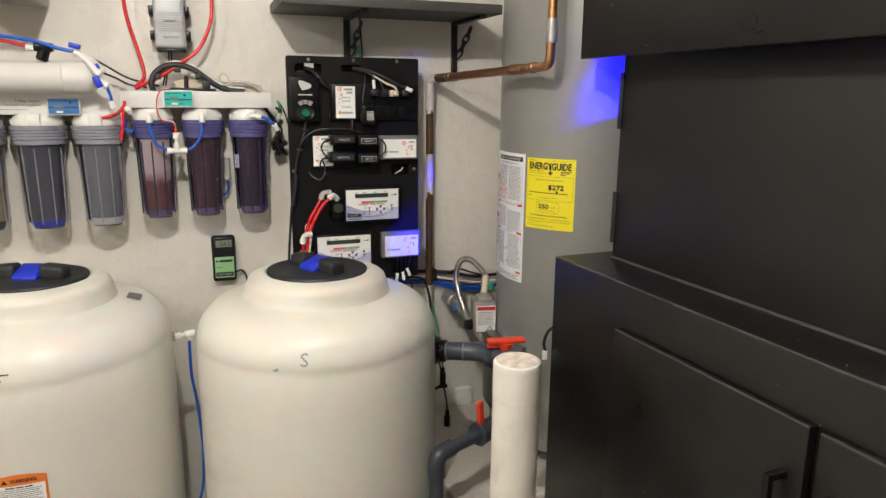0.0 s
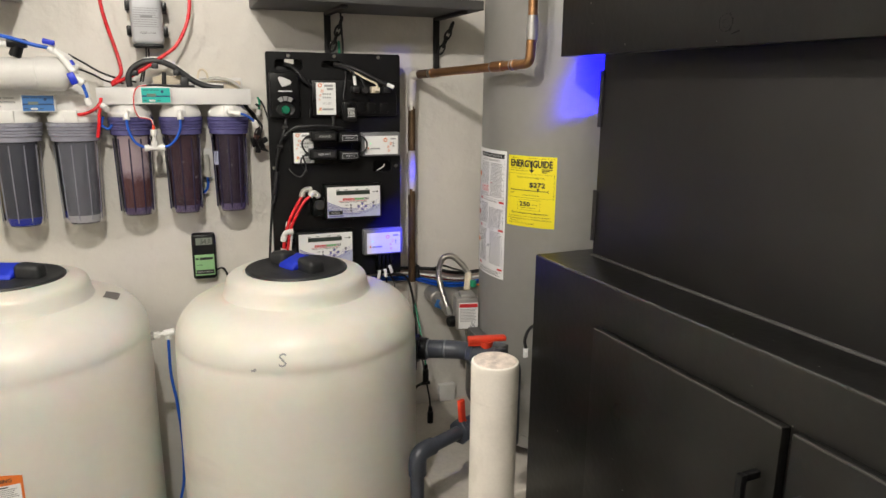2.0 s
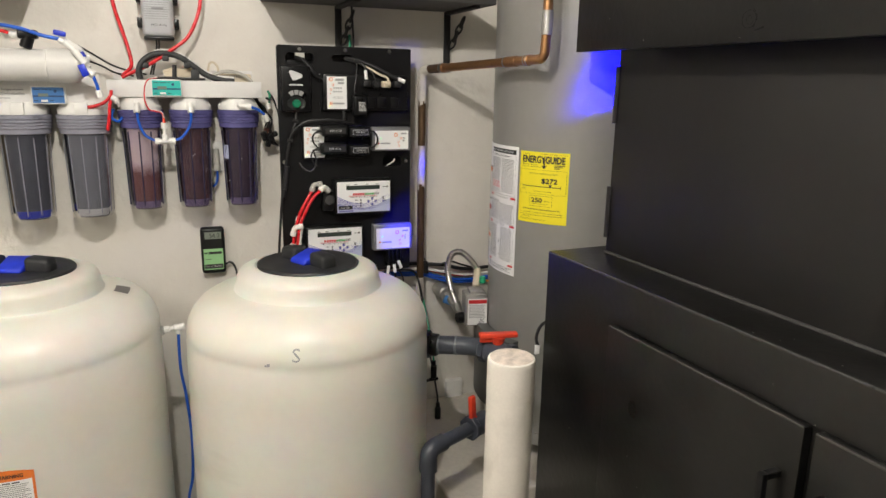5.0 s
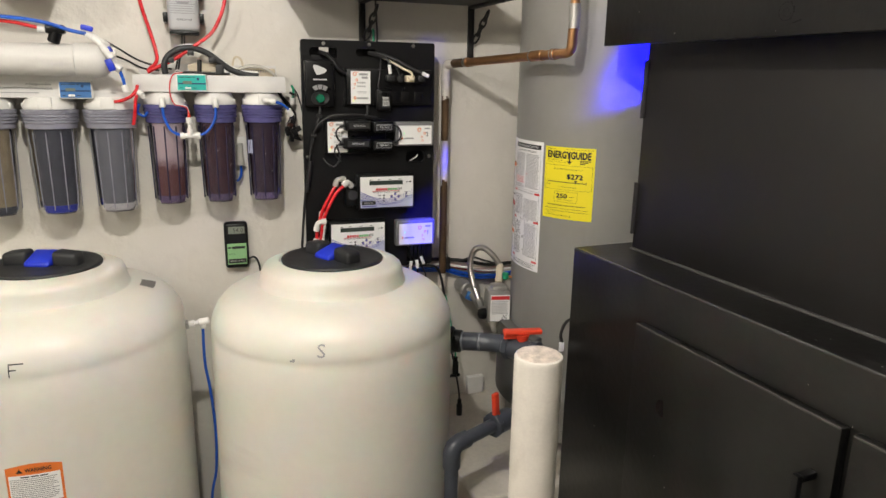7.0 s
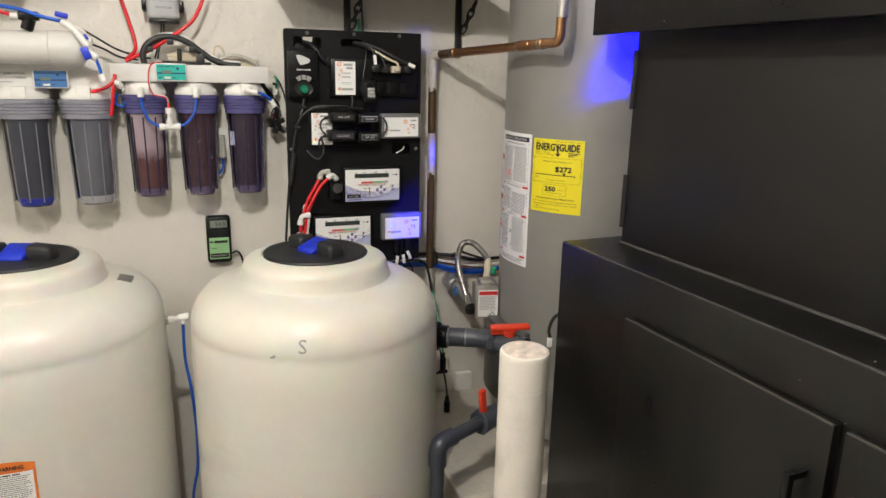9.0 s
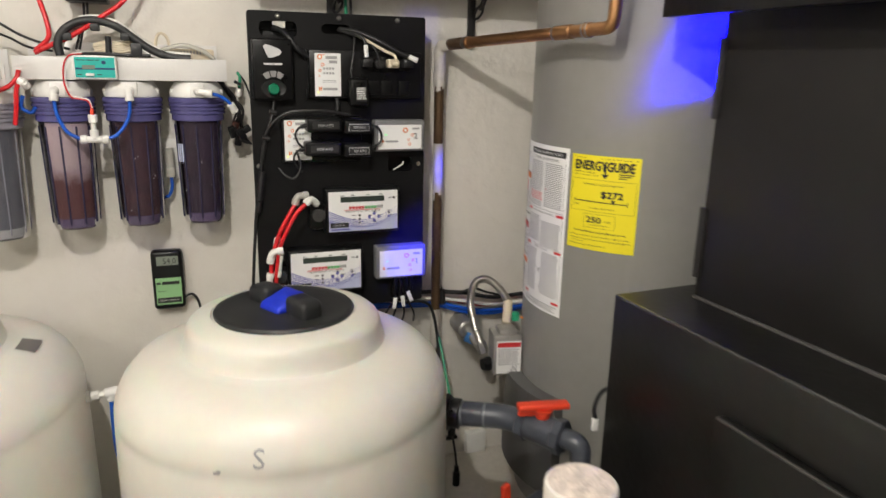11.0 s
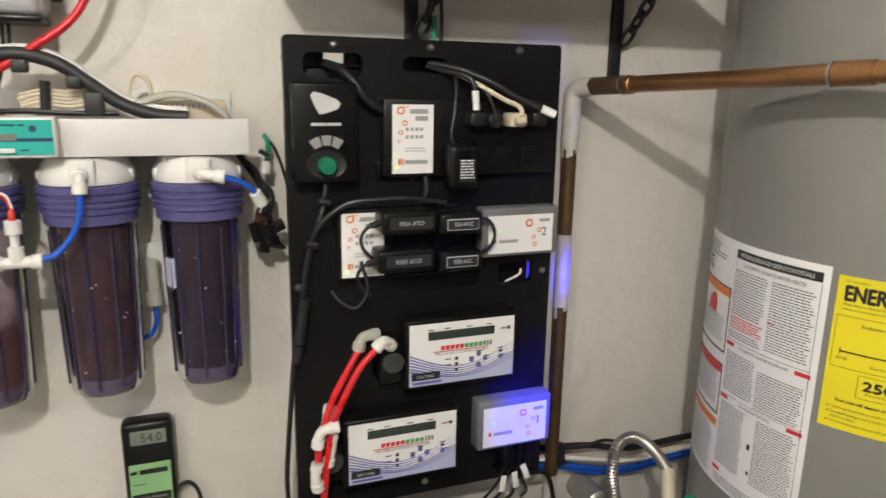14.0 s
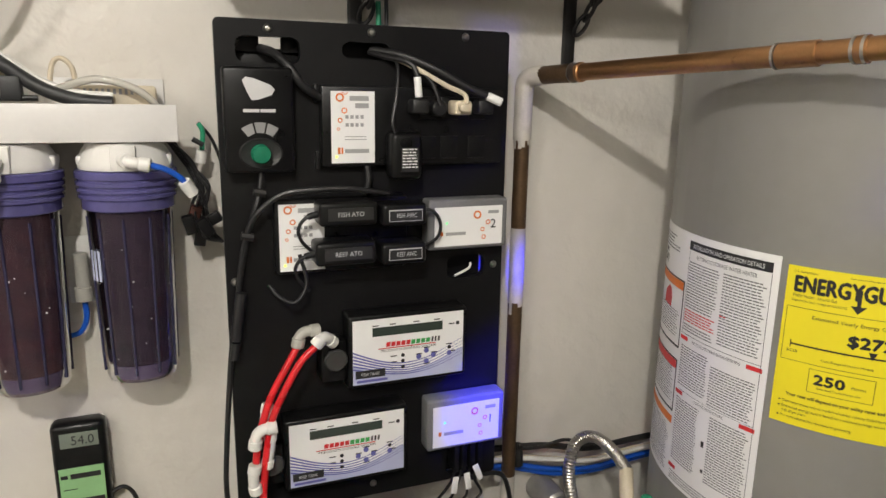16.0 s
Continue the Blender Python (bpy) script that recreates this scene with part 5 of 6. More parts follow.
part("cable", tube([(0.70, 1.985, 1.0), (0.73, 1.99, 1.0), (0.765, 2.0, 0.985), (0.785, 2.01, 0.94), (0.80, 2.02, 0.86), (0.81, 2.03, 0.74), (0.806, 2.03, 0.66)], 0.0038, 8), RUBBER, cb)
cc = thing("white_clip", (0.69, 1.975, 1.32), "white twist of wire in a board opening", "cable")
part("twist", tube([(0.672, 1.985, 1.318), (0.684, 1.978, 1.326), (0.690, 1.976, 1.331), (0.693, 1.98, 1.336)], 0.0018, 8), FITTING, cc)
# lines along the wall behind the tank
for m_, r, dz, dy, lb in ((RUBBER, 0.0055, 0.010, 0.0, "black cable run along the wall"), (REDHOSE, 0.0034, -0.010, 0.004, "red tube run along the wall"), (CREAM, 0.0036, -0.006, -0.002, "cream cable run along the wall"), (BLUEHOSE, 0.0046, -0.018, -0.008, "blue tube run along the wall"), (BLUEHOSE, 0.0046, -0.026, -0.002, "blue tube run along the wall"), (FITTING, 0.004, -0.004, -0.012, "white tube run along the wall")):
    w_ = thing("wall_line", (0.8, 2.05, 0.97), lb, "tubing", "wall lines")
    part("line", tube([(0.46, 2.055 + dy, 1.0 + dz), (0.56, 2.055 + dy, 1.0 + dz), (0.66, 2.052 + dy, 0.998 + dz), (0.75, 2.055 + dy, 0.99 + dz), (0.81, 2.056 + dy, 0.985 + dz), (0.88, 2.055 + dy, 0.972 + dz * 1.4), (0.96, 2.052 + dy, 0.956 + dz * 1.2), (1.08, 2.05 + dy, 0.96 + dz), (1.32, 2.052 + dy, 0.955 + dz)], r, 10), m_, w_)
w_ = thing("wall_line", (0.9, 2.05, 0.99), "thin black cable with a tie", "tubing", "wall lines")
part("line", tube([(0.80, 2.05, 0.995), (0.86, 2.045, 0.992), (0.90, 2.04, 1.0), (0.95, 2.045, 0.982), (1.02, 2.05, 0.97), (1.30, 2.052, 0.968)], 0.003, 8), RUBBER, w_)
part("tie", rod((0.815, 2.046, 1.004), (0.817, 2.044, 0.968), 0.009, 8), IRON, w_)
part("tie", tube([(0.812, 2.04, 1.0), (0.809, 2.03, 1.012), (0.806, 2.025, 1.02)], 0.0015, 6), IRON, w_)
# drip valves and trim near the platform
for x, z in ((0.806, 0.69), (0.822, 0.545)):
    dv = thing("hose_valve", (x, 1.95, z), "small black plastic hose valve on a thin tube", "valve", "hose valves")
    part("body", joined(rod((x, 1.93, z - 0.030), (x, 1.93, z + 0.012), 0.0095, 14, 0.002), rod((x - 0.014, 1.93, z - 0.034), (x + 0.014, 1.93, z - 0.034), 0.0055, 12, 0.001), rod((x, 1.93, z + 0.012), (x, 1.93, z + 0.028), 0.0065, 12, 0.001)), BLACKPLASTIC, dv)
    part("tube", tube([(x, 1.93, z + 0.026), (x - 0.002, 1.935, z + 0.06), (x - 0.006, 1.96, z + 0.12), (x - 0.005, 2.02, z + 0.2)], 0.003, 8), GREEN if z > 0.6 else RUBBER, dv)
    part("outlet", tube([(x - 0.013, 1.93, z - 0.034), (x - 0.03, 1.94, z - 0.05), (x - 0.03, 1.97, z - 0.10), (x - 0.02, 2.0, z - 0.2 if z > 0.6 else 0.3)], 0.0042, 8), RUBBER, dv)
tagged(part("trim_block", box(0.900, WY - 0.022, 0.5205, 0.957, WY - 0.001, 0.580, 0.002), FITTING, None, at=(0.93, 2.06, 0.5205)), "short white piece of wall trim above the platform", "trim", kind="structure")

# ---- filters on the wall ----
FY0 = 2.016
RIB = mat("dark_rib_plastic", (0.035, 0.032, 0.07), 0.1, var=0.1, scale=40)
BASE_LAVENDER = mat("lavender_clear_base", (0.20, 0.17, 0.27), 0.2, var=0.15, scale=60)


def filter_housing(x, clear, ringm, core, label, graded=None, wide=1.0, drop=0.0, base=None):
    t = thing("filter_housing", (x, FY0, 1.213), label, "water filter", "filter housings")
    fy = WY - 0.005 - 0.055 * wide

    def put(name, bm, material, words=""):
        for v in bm.verts:
            v.co = (x + (v.co.x - x) * wide, fy + (v.co.y - FY0) * wide, v.co.z - drop)
        return part(name, bm, material, t, words)

    put("head", joined(lathe([(0, 1.474), (0.050, 1.474), (0.051, 1.482), (0.046, 1.494), (0.040, 1.503), (0, 1.503)], (x, FY0, 0), 40, caps=False), box(x - 0.013, FY0 - 0.054, 1.474, x + 0.013, FY0, 1.5025, 0.002), box(x - 0.050, FY0 - 0.02, 1.477, x + 0.050, FY0 + 0.02, 1.490, 0.004)), WHITEPLASTIC, "white filter head")
    put("ring", lathe([(0.049, 1.428), (0.0505, 1.4295), (0.0505, 1.4405), (0.0535, 1.442), (0.0535, 1.4455), (0.0518, 1.4465), (0.0518, 1.4485), (0.0543, 1.4495), (0.0543, 1.4525), (0.0522, 1.4535), (0.0522, 1.4555), (0.0548, 1.4565), (0.0548, 1.4605), (0.0528, 1.4615), (0.0528, 1.4635), (0.0552, 1.4645), (0.0552, 1.4715), (0.053, 1.4735), (0.048, 1.4735)], (x, FY0, 0), 44, caps=False), ringm, "tinted screw ring")
    seg = 60
    bm = bmesh.new()
    prof = [(0.034, 1.220), (0.0385, 1.222), (0.0405, 1.228), (0.0412, 1.240), (0.0455, 1.42), (0.047, 1.434), (0.050, 1.4415)]
    rings_ = []
    for r, z in prof:
        row = []
        for k in range(seg):
            a = 2 * math.pi * k / seg
            rr = r - (0.004 if k % 5 == 0 and z < 1.221 else 0)
            row.append(bm.verts.new((x + rr * math.cos(a), FY0 + rr * math.sin(a), z + (0.003 if k % 5 == 0 and z < 1.221 else 0))))
        rings_.append(row)
    for p, q in zip(rings_, rings_[1:]):
        for k in range(seg):
            bm.faces.new((p[k], p[(k + 1) % seg], q[(k + 1) % seg], q[k]))
    bm.faces.new(rings_[0][::-1])
    put("sump", bm, clear, "see-through tinted sump")
    for k in range(10):
        a = 2 * math.pi * (k + 0.3) / 10
        put("rib", rod((x + 0.0413 * math.cos(a), FY0 + 0.0413 * math.sin(a), 1.232), (x + 0.0455 * math.cos(a), FY0 + 0.0455 * math.sin(a), 1.42), 0.0018 if ringm is RING_PURPLE else 0.0010, 8), RIB if ringm is RING_PURPLE else RING_GREY)
    if graded:
        put("media", lathe([(0, 1.243), (0.0403, 1.243), (0.0415, 1.29), (0.0425, 1.335), (0.0436, 1.385), (0.0447, 1.428), (0.044, 1.436), (0, 1.436)], (x, FY0, 0), 32, caps=False), graded)
    else:
        put("media", lathe([(0, 1.243), (0.0403, 1.243), (0.0446, 1.428), (0.044, 1.436), (0, 1.436)], (x, FY0, 0), 32, caps=False), core)
    put("base_cap", lathe([(0, 1.224), (0.0375, 1.225), (0.0400, 1.2425), (0, 1.2426)], (x, FY0, 0), 32, caps=False), base or BASE_LAVENDER)
    return t


def graded_resin(name, low, high, z0, z1):
    """Resin that changes colour over its height, with a mottled border."""
    m = bpy.data.materials.new(name)
    m.use_nodes = True
    nt = m.node_tree
    b = nt.nodes["Principled BSDF"]
    b.inputs["Roughness"].default_value = 0.65
    co, sep = nt.nodes.new("ShaderNodeTexCoord"), nt.nodes.new("ShaderNodeSeparateXYZ")
    n = nt.nodes.new("ShaderNodeTexNoise")
    n.inputs["Scale"].default_value, n.inputs["Detail"].default_value = 45, 5
    nt.links.new(co.outputs["Object"], sep.inputs[0])
    nt.links.new(co.outputs["Object"], n.inputs["Vector"])
    ad = nt.nodes.new("ShaderNodeMath")
    ad.operation = "MULTIPLY_ADD"
    ad.inputs[1].default_value = 0.05
    nt.links.new(n.outputs["Fac"], ad.inputs[0])
    nt.links.new(sep.outputs[2], ad.inputs[2])
    rg = nt.nodes.new("ShaderNodeMapRange")
    rg.inputs[1].default_value, rg.inputs[2].default_value = z0, z1
    nt.links.new(ad.outputs[0], rg.inputs[0])
    mx = nt.nodes.new("ShaderNodeMix")
    mx.data_type = "RGBA"
    mx.inputs[6].default_value, mx.inputs[7].default_value = (*low, 1), (*high, 1)
    nt.links.new(rg.outputs[0], mx.inputs[0])
    nt.links.new(mx.outputs[2], b.inputs["Base Color"])
    bp = nt.nodes.new("ShaderNodeBump")
    bp.inputs["Strength"].default_value, bp.inputs["Distance"].default_value = 0.4, 0.003
    nt.links.new(n.outputs["Fac"], bp.inputs["Height"])
    nt.links.new(bp.outputs[0], b.inputs["Normal"])
    return m


def bubbles(t, x, seed, count):
    """Small air bubbles that cling inside a sump."""
    rng_, out = random.Random(seed), []
    for k in range(count):
        a_, z_ = radians(205 + 130 * rng_.random()), 1.25 + 0.15 * rng_.random()
        r_ = 0.0412 + (z_ - 1.24) * 0.0239 + 0.0006
        c_ = bmesh.new()
        bmesh.ops.create_icosphere(c_, subdivisions=1, radius=0.0006 + 0.0008 * rng_.random() ** 2)
        out.append(moved(c_, Matrix.Translation((x + r_ * math.cos(a_), WY - 0.06 + r_ * math.sin(a_), z_))))
    tagged(part("bubbles", joined(*out), FITTING, t, "small pale air bubbles"), kind="stuff")


f4 = filter_housing(0.029, SUMP_PURPLE, RING_PURPLE, None, "purple-tinted filter housing half full of brown resin", graded_resin("spent_resin", (0.15, 0.062, 0.046), (0.66, 0.58, 0.56), 0.122, 0.158))
f5 = filter_housing(0.150, SUMP_PURPLE, RING_PURPLE, mat("umber_resin", (0.085, 0.038, 0.034), 0.7, var=0.3, scale=60, bump=0.5, bscale=500), "purple-tinted filter housing full of brown resin")
f6 = filter_housing(0.269, SUMP_PURPLE, RING_PURPLE, RESIN_DARK, "purple-tinted filter housing full of dark resin")
bubbles(f5, 0.150, 3, 12)
bubbles(f6, 0.269, 8, 16)
part("sticker", on_round(rects([(-0.012, -0.018, -0.008, 0.018), (-0.006, -0.018, -0.002, 0.018), (0.0, -0.018, 0.004, 0.018)]), 0.269, FY0, 0.0465, 222, 1.365, 0.0018), PALEBLUE, f6, "faded blue sticker")
filter_housing(-0.099, SUMP_GREY, RING_GREY, CARBONGREY, "clear filter housing with a grey mesh cartridge", wide=1.14, drop=0.012, base=WHITEPLASTIC)
filter_housing(-0.232, SUMP_GREY, RING_GREY, CARBON, "clear filter housing with a dark carbon cartridge", wide=1.14, drop=0.012, base=BLUE)
filter_housing(-0.365, SUMP_GREY, RING_GREY, SEDIMENT, "clear filter housing with a yellowed sediment cartridge", wide=1.14, drop=0.012, base=CARBON)


def bracket(x0, x1, z0, z1, label):
    t = thing("filter_bracket", ((x0 + x1) / 2, 2.03, z0), label, "bracket", "filter brackets")
    part("front_lip", box(x0, 1.972, z0, x1, 1.9745, z1, 0.001), WHITESTEEL, t)
    part("top_plate", box(x0, 1.9746, z0, x1, WY - 0.004, z0 + 0.0025, 0.0008), WHITESTEEL, t)
    part("back_plate", box(x0 + 0.01, WY - 0.0038, z0, x1 - 0.012, WY - 0.001, z1 + 0.028, 0.0008), WHITESTEEL, t)
    return t


br1 = bracket(-0.040, 0.327, 1.505, 1.546, "white steel bracket carrying three resin filters")
br2 = bracket(-0.72, -0.052, 1.4885, 1.529, "white steel bracket of the reverse osmosis unit")
tw = part("lettering", on_wall(letters("Reverse Osmosis/Deionization", 0.0065, 0.112), -0.272, 1.511, 1.972), INK, br2)
part("lettering", on_wall(letters("4 Stage Value", 0.0065, 0.052), -0.244, 1.5195, 1.972), INK, br2)
part("fine_print", on_wall(rects([(-0.322, 1.4995, -0.30, 1.501), (-0.298, 1.4995, -0.275, 1.501), (-0.272, 1.4995, -0.245, 1.501)]), 0, 0, 1.972), INKGREY, br2)


def meter_box(x0, z0, material, label):
    """A small clip-on water quality meter: white case, coloured face, display and switch."""
    t = thing("water_meter", (x0 + 0.036, 1.965, z0), label, "meter", "water quality meters")
    part("case", box(x0, 1.952, z0, x0 + 0.072, 1.9715, z0 + 0.042, 0.003, 2), WHITEPLASTIC, t)
    f = face(x0 + 0.003, z0 + 0.003, x0 + 0.069, z0 + 0.039, 1.952, material, "face_plate", t)
    part("stripe", on_wall(rects([(0.003, 0.017, 0.069, 0.0205)]), x0, z0, 1.9512), INKNAVY, f)
    part("display", box(x0 + 0.015, 1.9500, z0 + 0.018, x0 + 0.036, 1.9510, z0 + 0.025, 0), LCD, f, smooth=False)
    part("switch", box(x0 + 0.020, 1.9475, z0 + 0.0055, x0 + 0.034, 1.9511, z0 + 0.0105, 0.0008), FITTING, f)
    part("caption", on_wall(rects([(0.006, 0.033, 0.02, 0.0345), (0.022, 0.033, 0.036, 0.0345), (0.038, 0.033, 0.044, 0.0345), (0.006, 0.0075, 0.014, 0.009), (0.038, 0.0075, 0.046, 0.009)]), x0, z0, 1.9512), INK, f)
    part("knob", lathe([(0, 0.0006), (0.0034, 0.0006), (0.0036, 0)], (x0 + 0.051, 1.9512, z0 + 0.030), 12, (0, -1, 0), caps=False), INKNAVY, f)
    return t


meter_box(0.060, 1.507, TEAL, "white clip-on water meter with a teal face")
meter_box(-0.200, 1.487, BLUEFACE, "white clip-on water meter with a blue face")

# looped tube with a tee under the meter
tl = thing("tee_loop", (0.083, 1.945, 1.39), "blue tube loop with a white tee and sensor probe", "tubing")
for x in (0.024, 0.149):
    part("elbow", elbow((x, 1.965, 1.487), (x, 1.948, 1.486), (x, 1.945, 1.468), 0.0062, 0.0016), FITTING, tl)
part("tube", tube([(0.024, 1.945, 1.472), (0.026, 1.945, 1.445), (0.038, 1.945, 1.415), (0.056, 1.945, 1.402), (0.066, 1.945, 1.400)], 0.0034, 10), BLUEHOSE, tl, "blue tube")
part("tube", tube([(0.149, 1.945, 1.472), (0.147, 1.945, 1.448), (0.138, 1.945, 1.425), (0.120, 1.945, 1.405), (0.102, 1.945, 1.400)], 0.0034, 10), BLUEHOSE, tl, "blue tube")
part("tee", joined(rod((0.062, 1.945, 1.3985), (0.106, 1.945, 1.3985), 0.0062, 14, 0.001), rod((0.060, 1.945, 1.3985), (0.071, 1.945, 1.3985), 0.0082, 14, 0.001), rod((0.097, 1.945, 1.3985), (0.108, 1.945, 1.3985), 0.0082, 14, 0.001), rod((0.084, 1.945, 1.400), (0.084, 1.945, 1.416), 0.0078, 14, 0.001), rod((0.084, 1.945, 1.414), (0.084, 1.945, 1.430), 0.0045, 12)), FITTING, tl)
part("probe", rod((0.084, 1.945, 1.429), (0.084, 1.945, 1.444), 0.0082, 14, 0.001), FITTING, tl)
part("probe_collar", lathe([(0.0036, 0), (0.0034, 0.008), (0.0015, 0.012)], (0.084, 1.945, 1.444), 12), RED, tl)
part("probe_wire", tube([(0.084, 1.945, 1.456), (0.079, 1.945, 1.468), (0.066, 1.944, 1.472), (0.052, 1.944, 1.476), (0.044, 1.944, 1.500), (0.046, 1.945, 1.530), (0.056, 1.95, 1.548), (0.075, 1.962, 1.552)], 0.0014, 8), REDHOSE, tl, "thin red wire")
part("probe_wire", tube([(0.085, 1.945, 1.456), (0.080, 1.946, 1.470), (0.066, 1.946, 1.4745), (0.053, 1.946, 1.479), (0.046, 1.946, 1.500), (0.048, 1.947, 1.530), (0.058, 1.952, 1.5495), (0.076, 1.962, 1.554)], 0.0014, 8), FITTING, tl)
oe = thing("outlet_elbow", (0.28, 1.955, 1.484), "white push elbow with a short blue tube", "tubing")
part("elbow", elbow((0.269, 1.963, 1.487), (0.274, 1.950, 1.486), (0.297, 1.946, 1.482), 0.0062, 0.0018), FITTING, oe)
part("tube", tube([(0.293, 1.946, 1.483), (0.310, 1.948, 1.478), (0.325, 1.953, 1.468), (0.333, 1.957, 1.458)], 0.0034, 10), BLUEHOSE, oe)
part("end_fitting", rod((0.329, 1.956, 1.463), (0.339, 1.962, 1.447), 0.0072, 12, 0.001), FITTING, oe)

# filter wrench and clutter on the bracket
wr = thing("filter_wrench", (0.12, 2.0, 1.508), "black and white plastic filter wrench on a bracket", "tool")
path = [(0.036, 1.995, 1.548), (0.034, 1.995, 1.570), (0.046, 1.996, 1.593), (0.072, 1.998, 1.609), (0.104, 2.0, 1.612), (0.136, 2.0, 1.602), (0.164, 2.0, 1.582), (0.192, 2.0, 1.562), (0.225, 1.998, 1.550), (0.262, 1.996, 1.5465)]
bm = tube(path, 0.0075, 10)
part("arm", bm, LIDBLACK, wr)
part("inlay", tube([(x, y + 0.008, z + 0.006) for x, y, z in path[3:]], 0.0055, 8), WHITEPLASTIC, wr, "white plastic inlay")
part("inner_ring", tube([(x * 0.93 + 0.004, y + 0.012, z - 0.010) for x, y, z in path[:5]], 0.005, 8), WHITEPLASTIC, wr)
for x, z in ((0.050, 1.582), (0.098, 1.600), (0.148, 1.584)):
    part("lug", box(x - 0.008, 1.990, z - 0.007, x + 0.008, 2.006, z + 0.007, 0.003), LIDBLACK, wr)
part("stub", box(0.156, 1.990, 1.548, 0.176, 2.006, 1.574, 0.003), LIDBLACK, wr)
ct = thing("cord_bundle", (0.13, 2.02, 1.508), "bundle of cream cord tied with a black twist", "cable")
rng = random.Random(9)
for k in range(5):
    zz = 1.553 + 0.004 * k
    part("strand", tube([(0.085 + 0.008 * rng.random(), 2.015 + 0.01 * rng.random(), zz), (0.115, 2.012, zz + 0.006), (0.14, 2.015, zz + 0.004), (0.165 + 0.008 * rng.random(), 2.015, zz + 0.010)], 0.0028, 8), CREAM, ct)
part("twist", rod((0.116, 2.008, 1.550), (0.118, 2.008, 1.585), 0.0055, 10), RUBBER, ct)
part("black_lead", tube([(0.06, 2.0, 1.552), (0.10, 1.995, 1.553), (0.14, 1.995, 1.551), (0.19, 1.996, 1.551)], 0.003, 8), RUBBER, ct)
pb = thing("cream_adapter", (0.265, 2.03, 1.508), "cream plastic power adapter with vent slots", "power adapter")
part("case", moved(box(-0.045, -0.02, 1.508, 0.045, 0.02, 1.566, 0.004), pose(0.262, 2.035, 0, 0, 0, 0)), CREAM, pb)
for k in range(12):
    part("slot", box(0.226 + 0.006 * k, 2.0135, 1.556, 0.229 + 0.006 * k, 2.0149, 1.562, 0), INKGREY, pb, smooth=False)
part("lead", tube([(0.225, 2.02, 1.566), (0.222, 2.02, 1.585), (0.212, 2.022, 1.594), (0.203, 2.025, 1.588), (0.198, 2.025, 1.565)], 0.0028, 8), CREAM, pb)
tb = thing("clear_tube", (0.27, 2.0, 1.55), "curved milky clear tube on a bracket", "tubing")
part("tube", tube([(0.205, 2.005, 1.560), (0.245, 2.0, 1.572), (0.280, 1.998, 1.565), (0.302, 1.996, 1.550), (0.310, 2.0, 1.535)], 0.0042, 10), clear_plastic("milky_tube", (0.85, 0.84, 0.8), (0.7, 0.68, 0.62), 0.6), tb)

# wire clump right of the filters
wc = thing("wire_clump", (0.345, 2.03, 1.40), "tangle of black wires with small connectors", "cable")
rng = random.Random(21)
for k in range(7):
    d = lambda s: s * (rng.random() - 0.5)
    part("wire", tube([(0.318 + d(0.02), 2.04, 1.508), (0.340 + d(0.012), 2.035 + d(0.01), 1.475 + d(0.01)), (0.352 + d(0.018), 2.03 + d(0.015), 1.445), (0.345 + d(0.02), 2.03 + d(0.02), 1.415 + d(0.01)), (0.355 + d(0.02), 2.03 + d(0.02), 1.388 + d(0.012)), (0.372, 2.035, 1.375)], 0.0021, 7), RUBBER, wc)
for x, z, r in ((0.340, 1.412, 20), (0.352, 1.398, -30), (0.346, 1.385, 10), (0.360, 1.405, 60), (0.334, 1.402, -15)):
    part("connector", moved(box(-0.007, -0.006, -0.012, 0.007, 0.006, 0.012, 0.002), pose(x, 2.018 + 0.01 * (r > 0), z, 10, r, 0)), BLACKPLASTIC if r != 20 else mat("brown_plastic", (0.10, 0.03, 0.02), 0.4, var=0.1, scale=40), wc)
part("splice", rod((0.343, 2.02, 1.505), (0.355, 2.02, 1.498), 0.003, 8), RUBBER, wc)
part("green_sleeve", tube([(0.352, 2.045, 1.522), (0.356, 2.042, 1.512), (0.354, 2.04, 1.490)], 0.003, 8), GREEN, wc, "green sleeve")
part("white_cap", rod((0.351, 2.04, 1.474), (0.354, 2.04, 1.490), 0.0068, 12, 0.001), FITTING, wc)
part("wire", tube([(0.352, 2.05, 1.523), (0.368, 2.055, 1.50), (0.380, 2.06, 1.46), (0.385, 2.06, 1.42)], 0.002, 7), RUBBER, wc)
sv = thing("small_valve", (0.208, 2.05, 1.33), "small clear and white fitting behind the filters", "pipe fitting")
part("body", joined(rod((0.208, 2.05, 1.325), (0.208, 2.05, 1.368), 0.008, 12, 0.001), rod((0.208, 2.05, 1.308), (0.208, 2.05, 1.326), 0.010, 12, 0.001)), FITGREY, sv)
part("tube", tube([(0.208, 2.05, 1.31), (0.208, 2.05, 1.285), (0.200, 2.052, 1.268), (0.185, 2.055, 1.262)], 0.0034, 8), BLUEHOSE, sv)
part("plate", box(0.190, WY - 0.004, 1.30, 0.226, WY - 0.001, 1.385, 0.001), FITTING, sv)

# ---- reverse osmosis membrane and its fittings ----
ro = thing("membrane_housing", (-0.35, 2.0, 1.531), "white horizontal membrane housing on the filter bracket", "water filter")
part("shell", lathe([(0.0, 0.0), (0.036, 0.0), (0.036, 0.54), (0.039, 0.542), (0.039, 0.588), (0.036, 0.600), (0.028, 0.610), (0.014, 0.614), (0, 0.6145)], (-0.70, 1.998, 1.576), 40, (1, 0, 0), caps=False), mat("membrane_white", (0.66, 0.65, 0.62), 0.45, var=0.04, scale=12), ro)
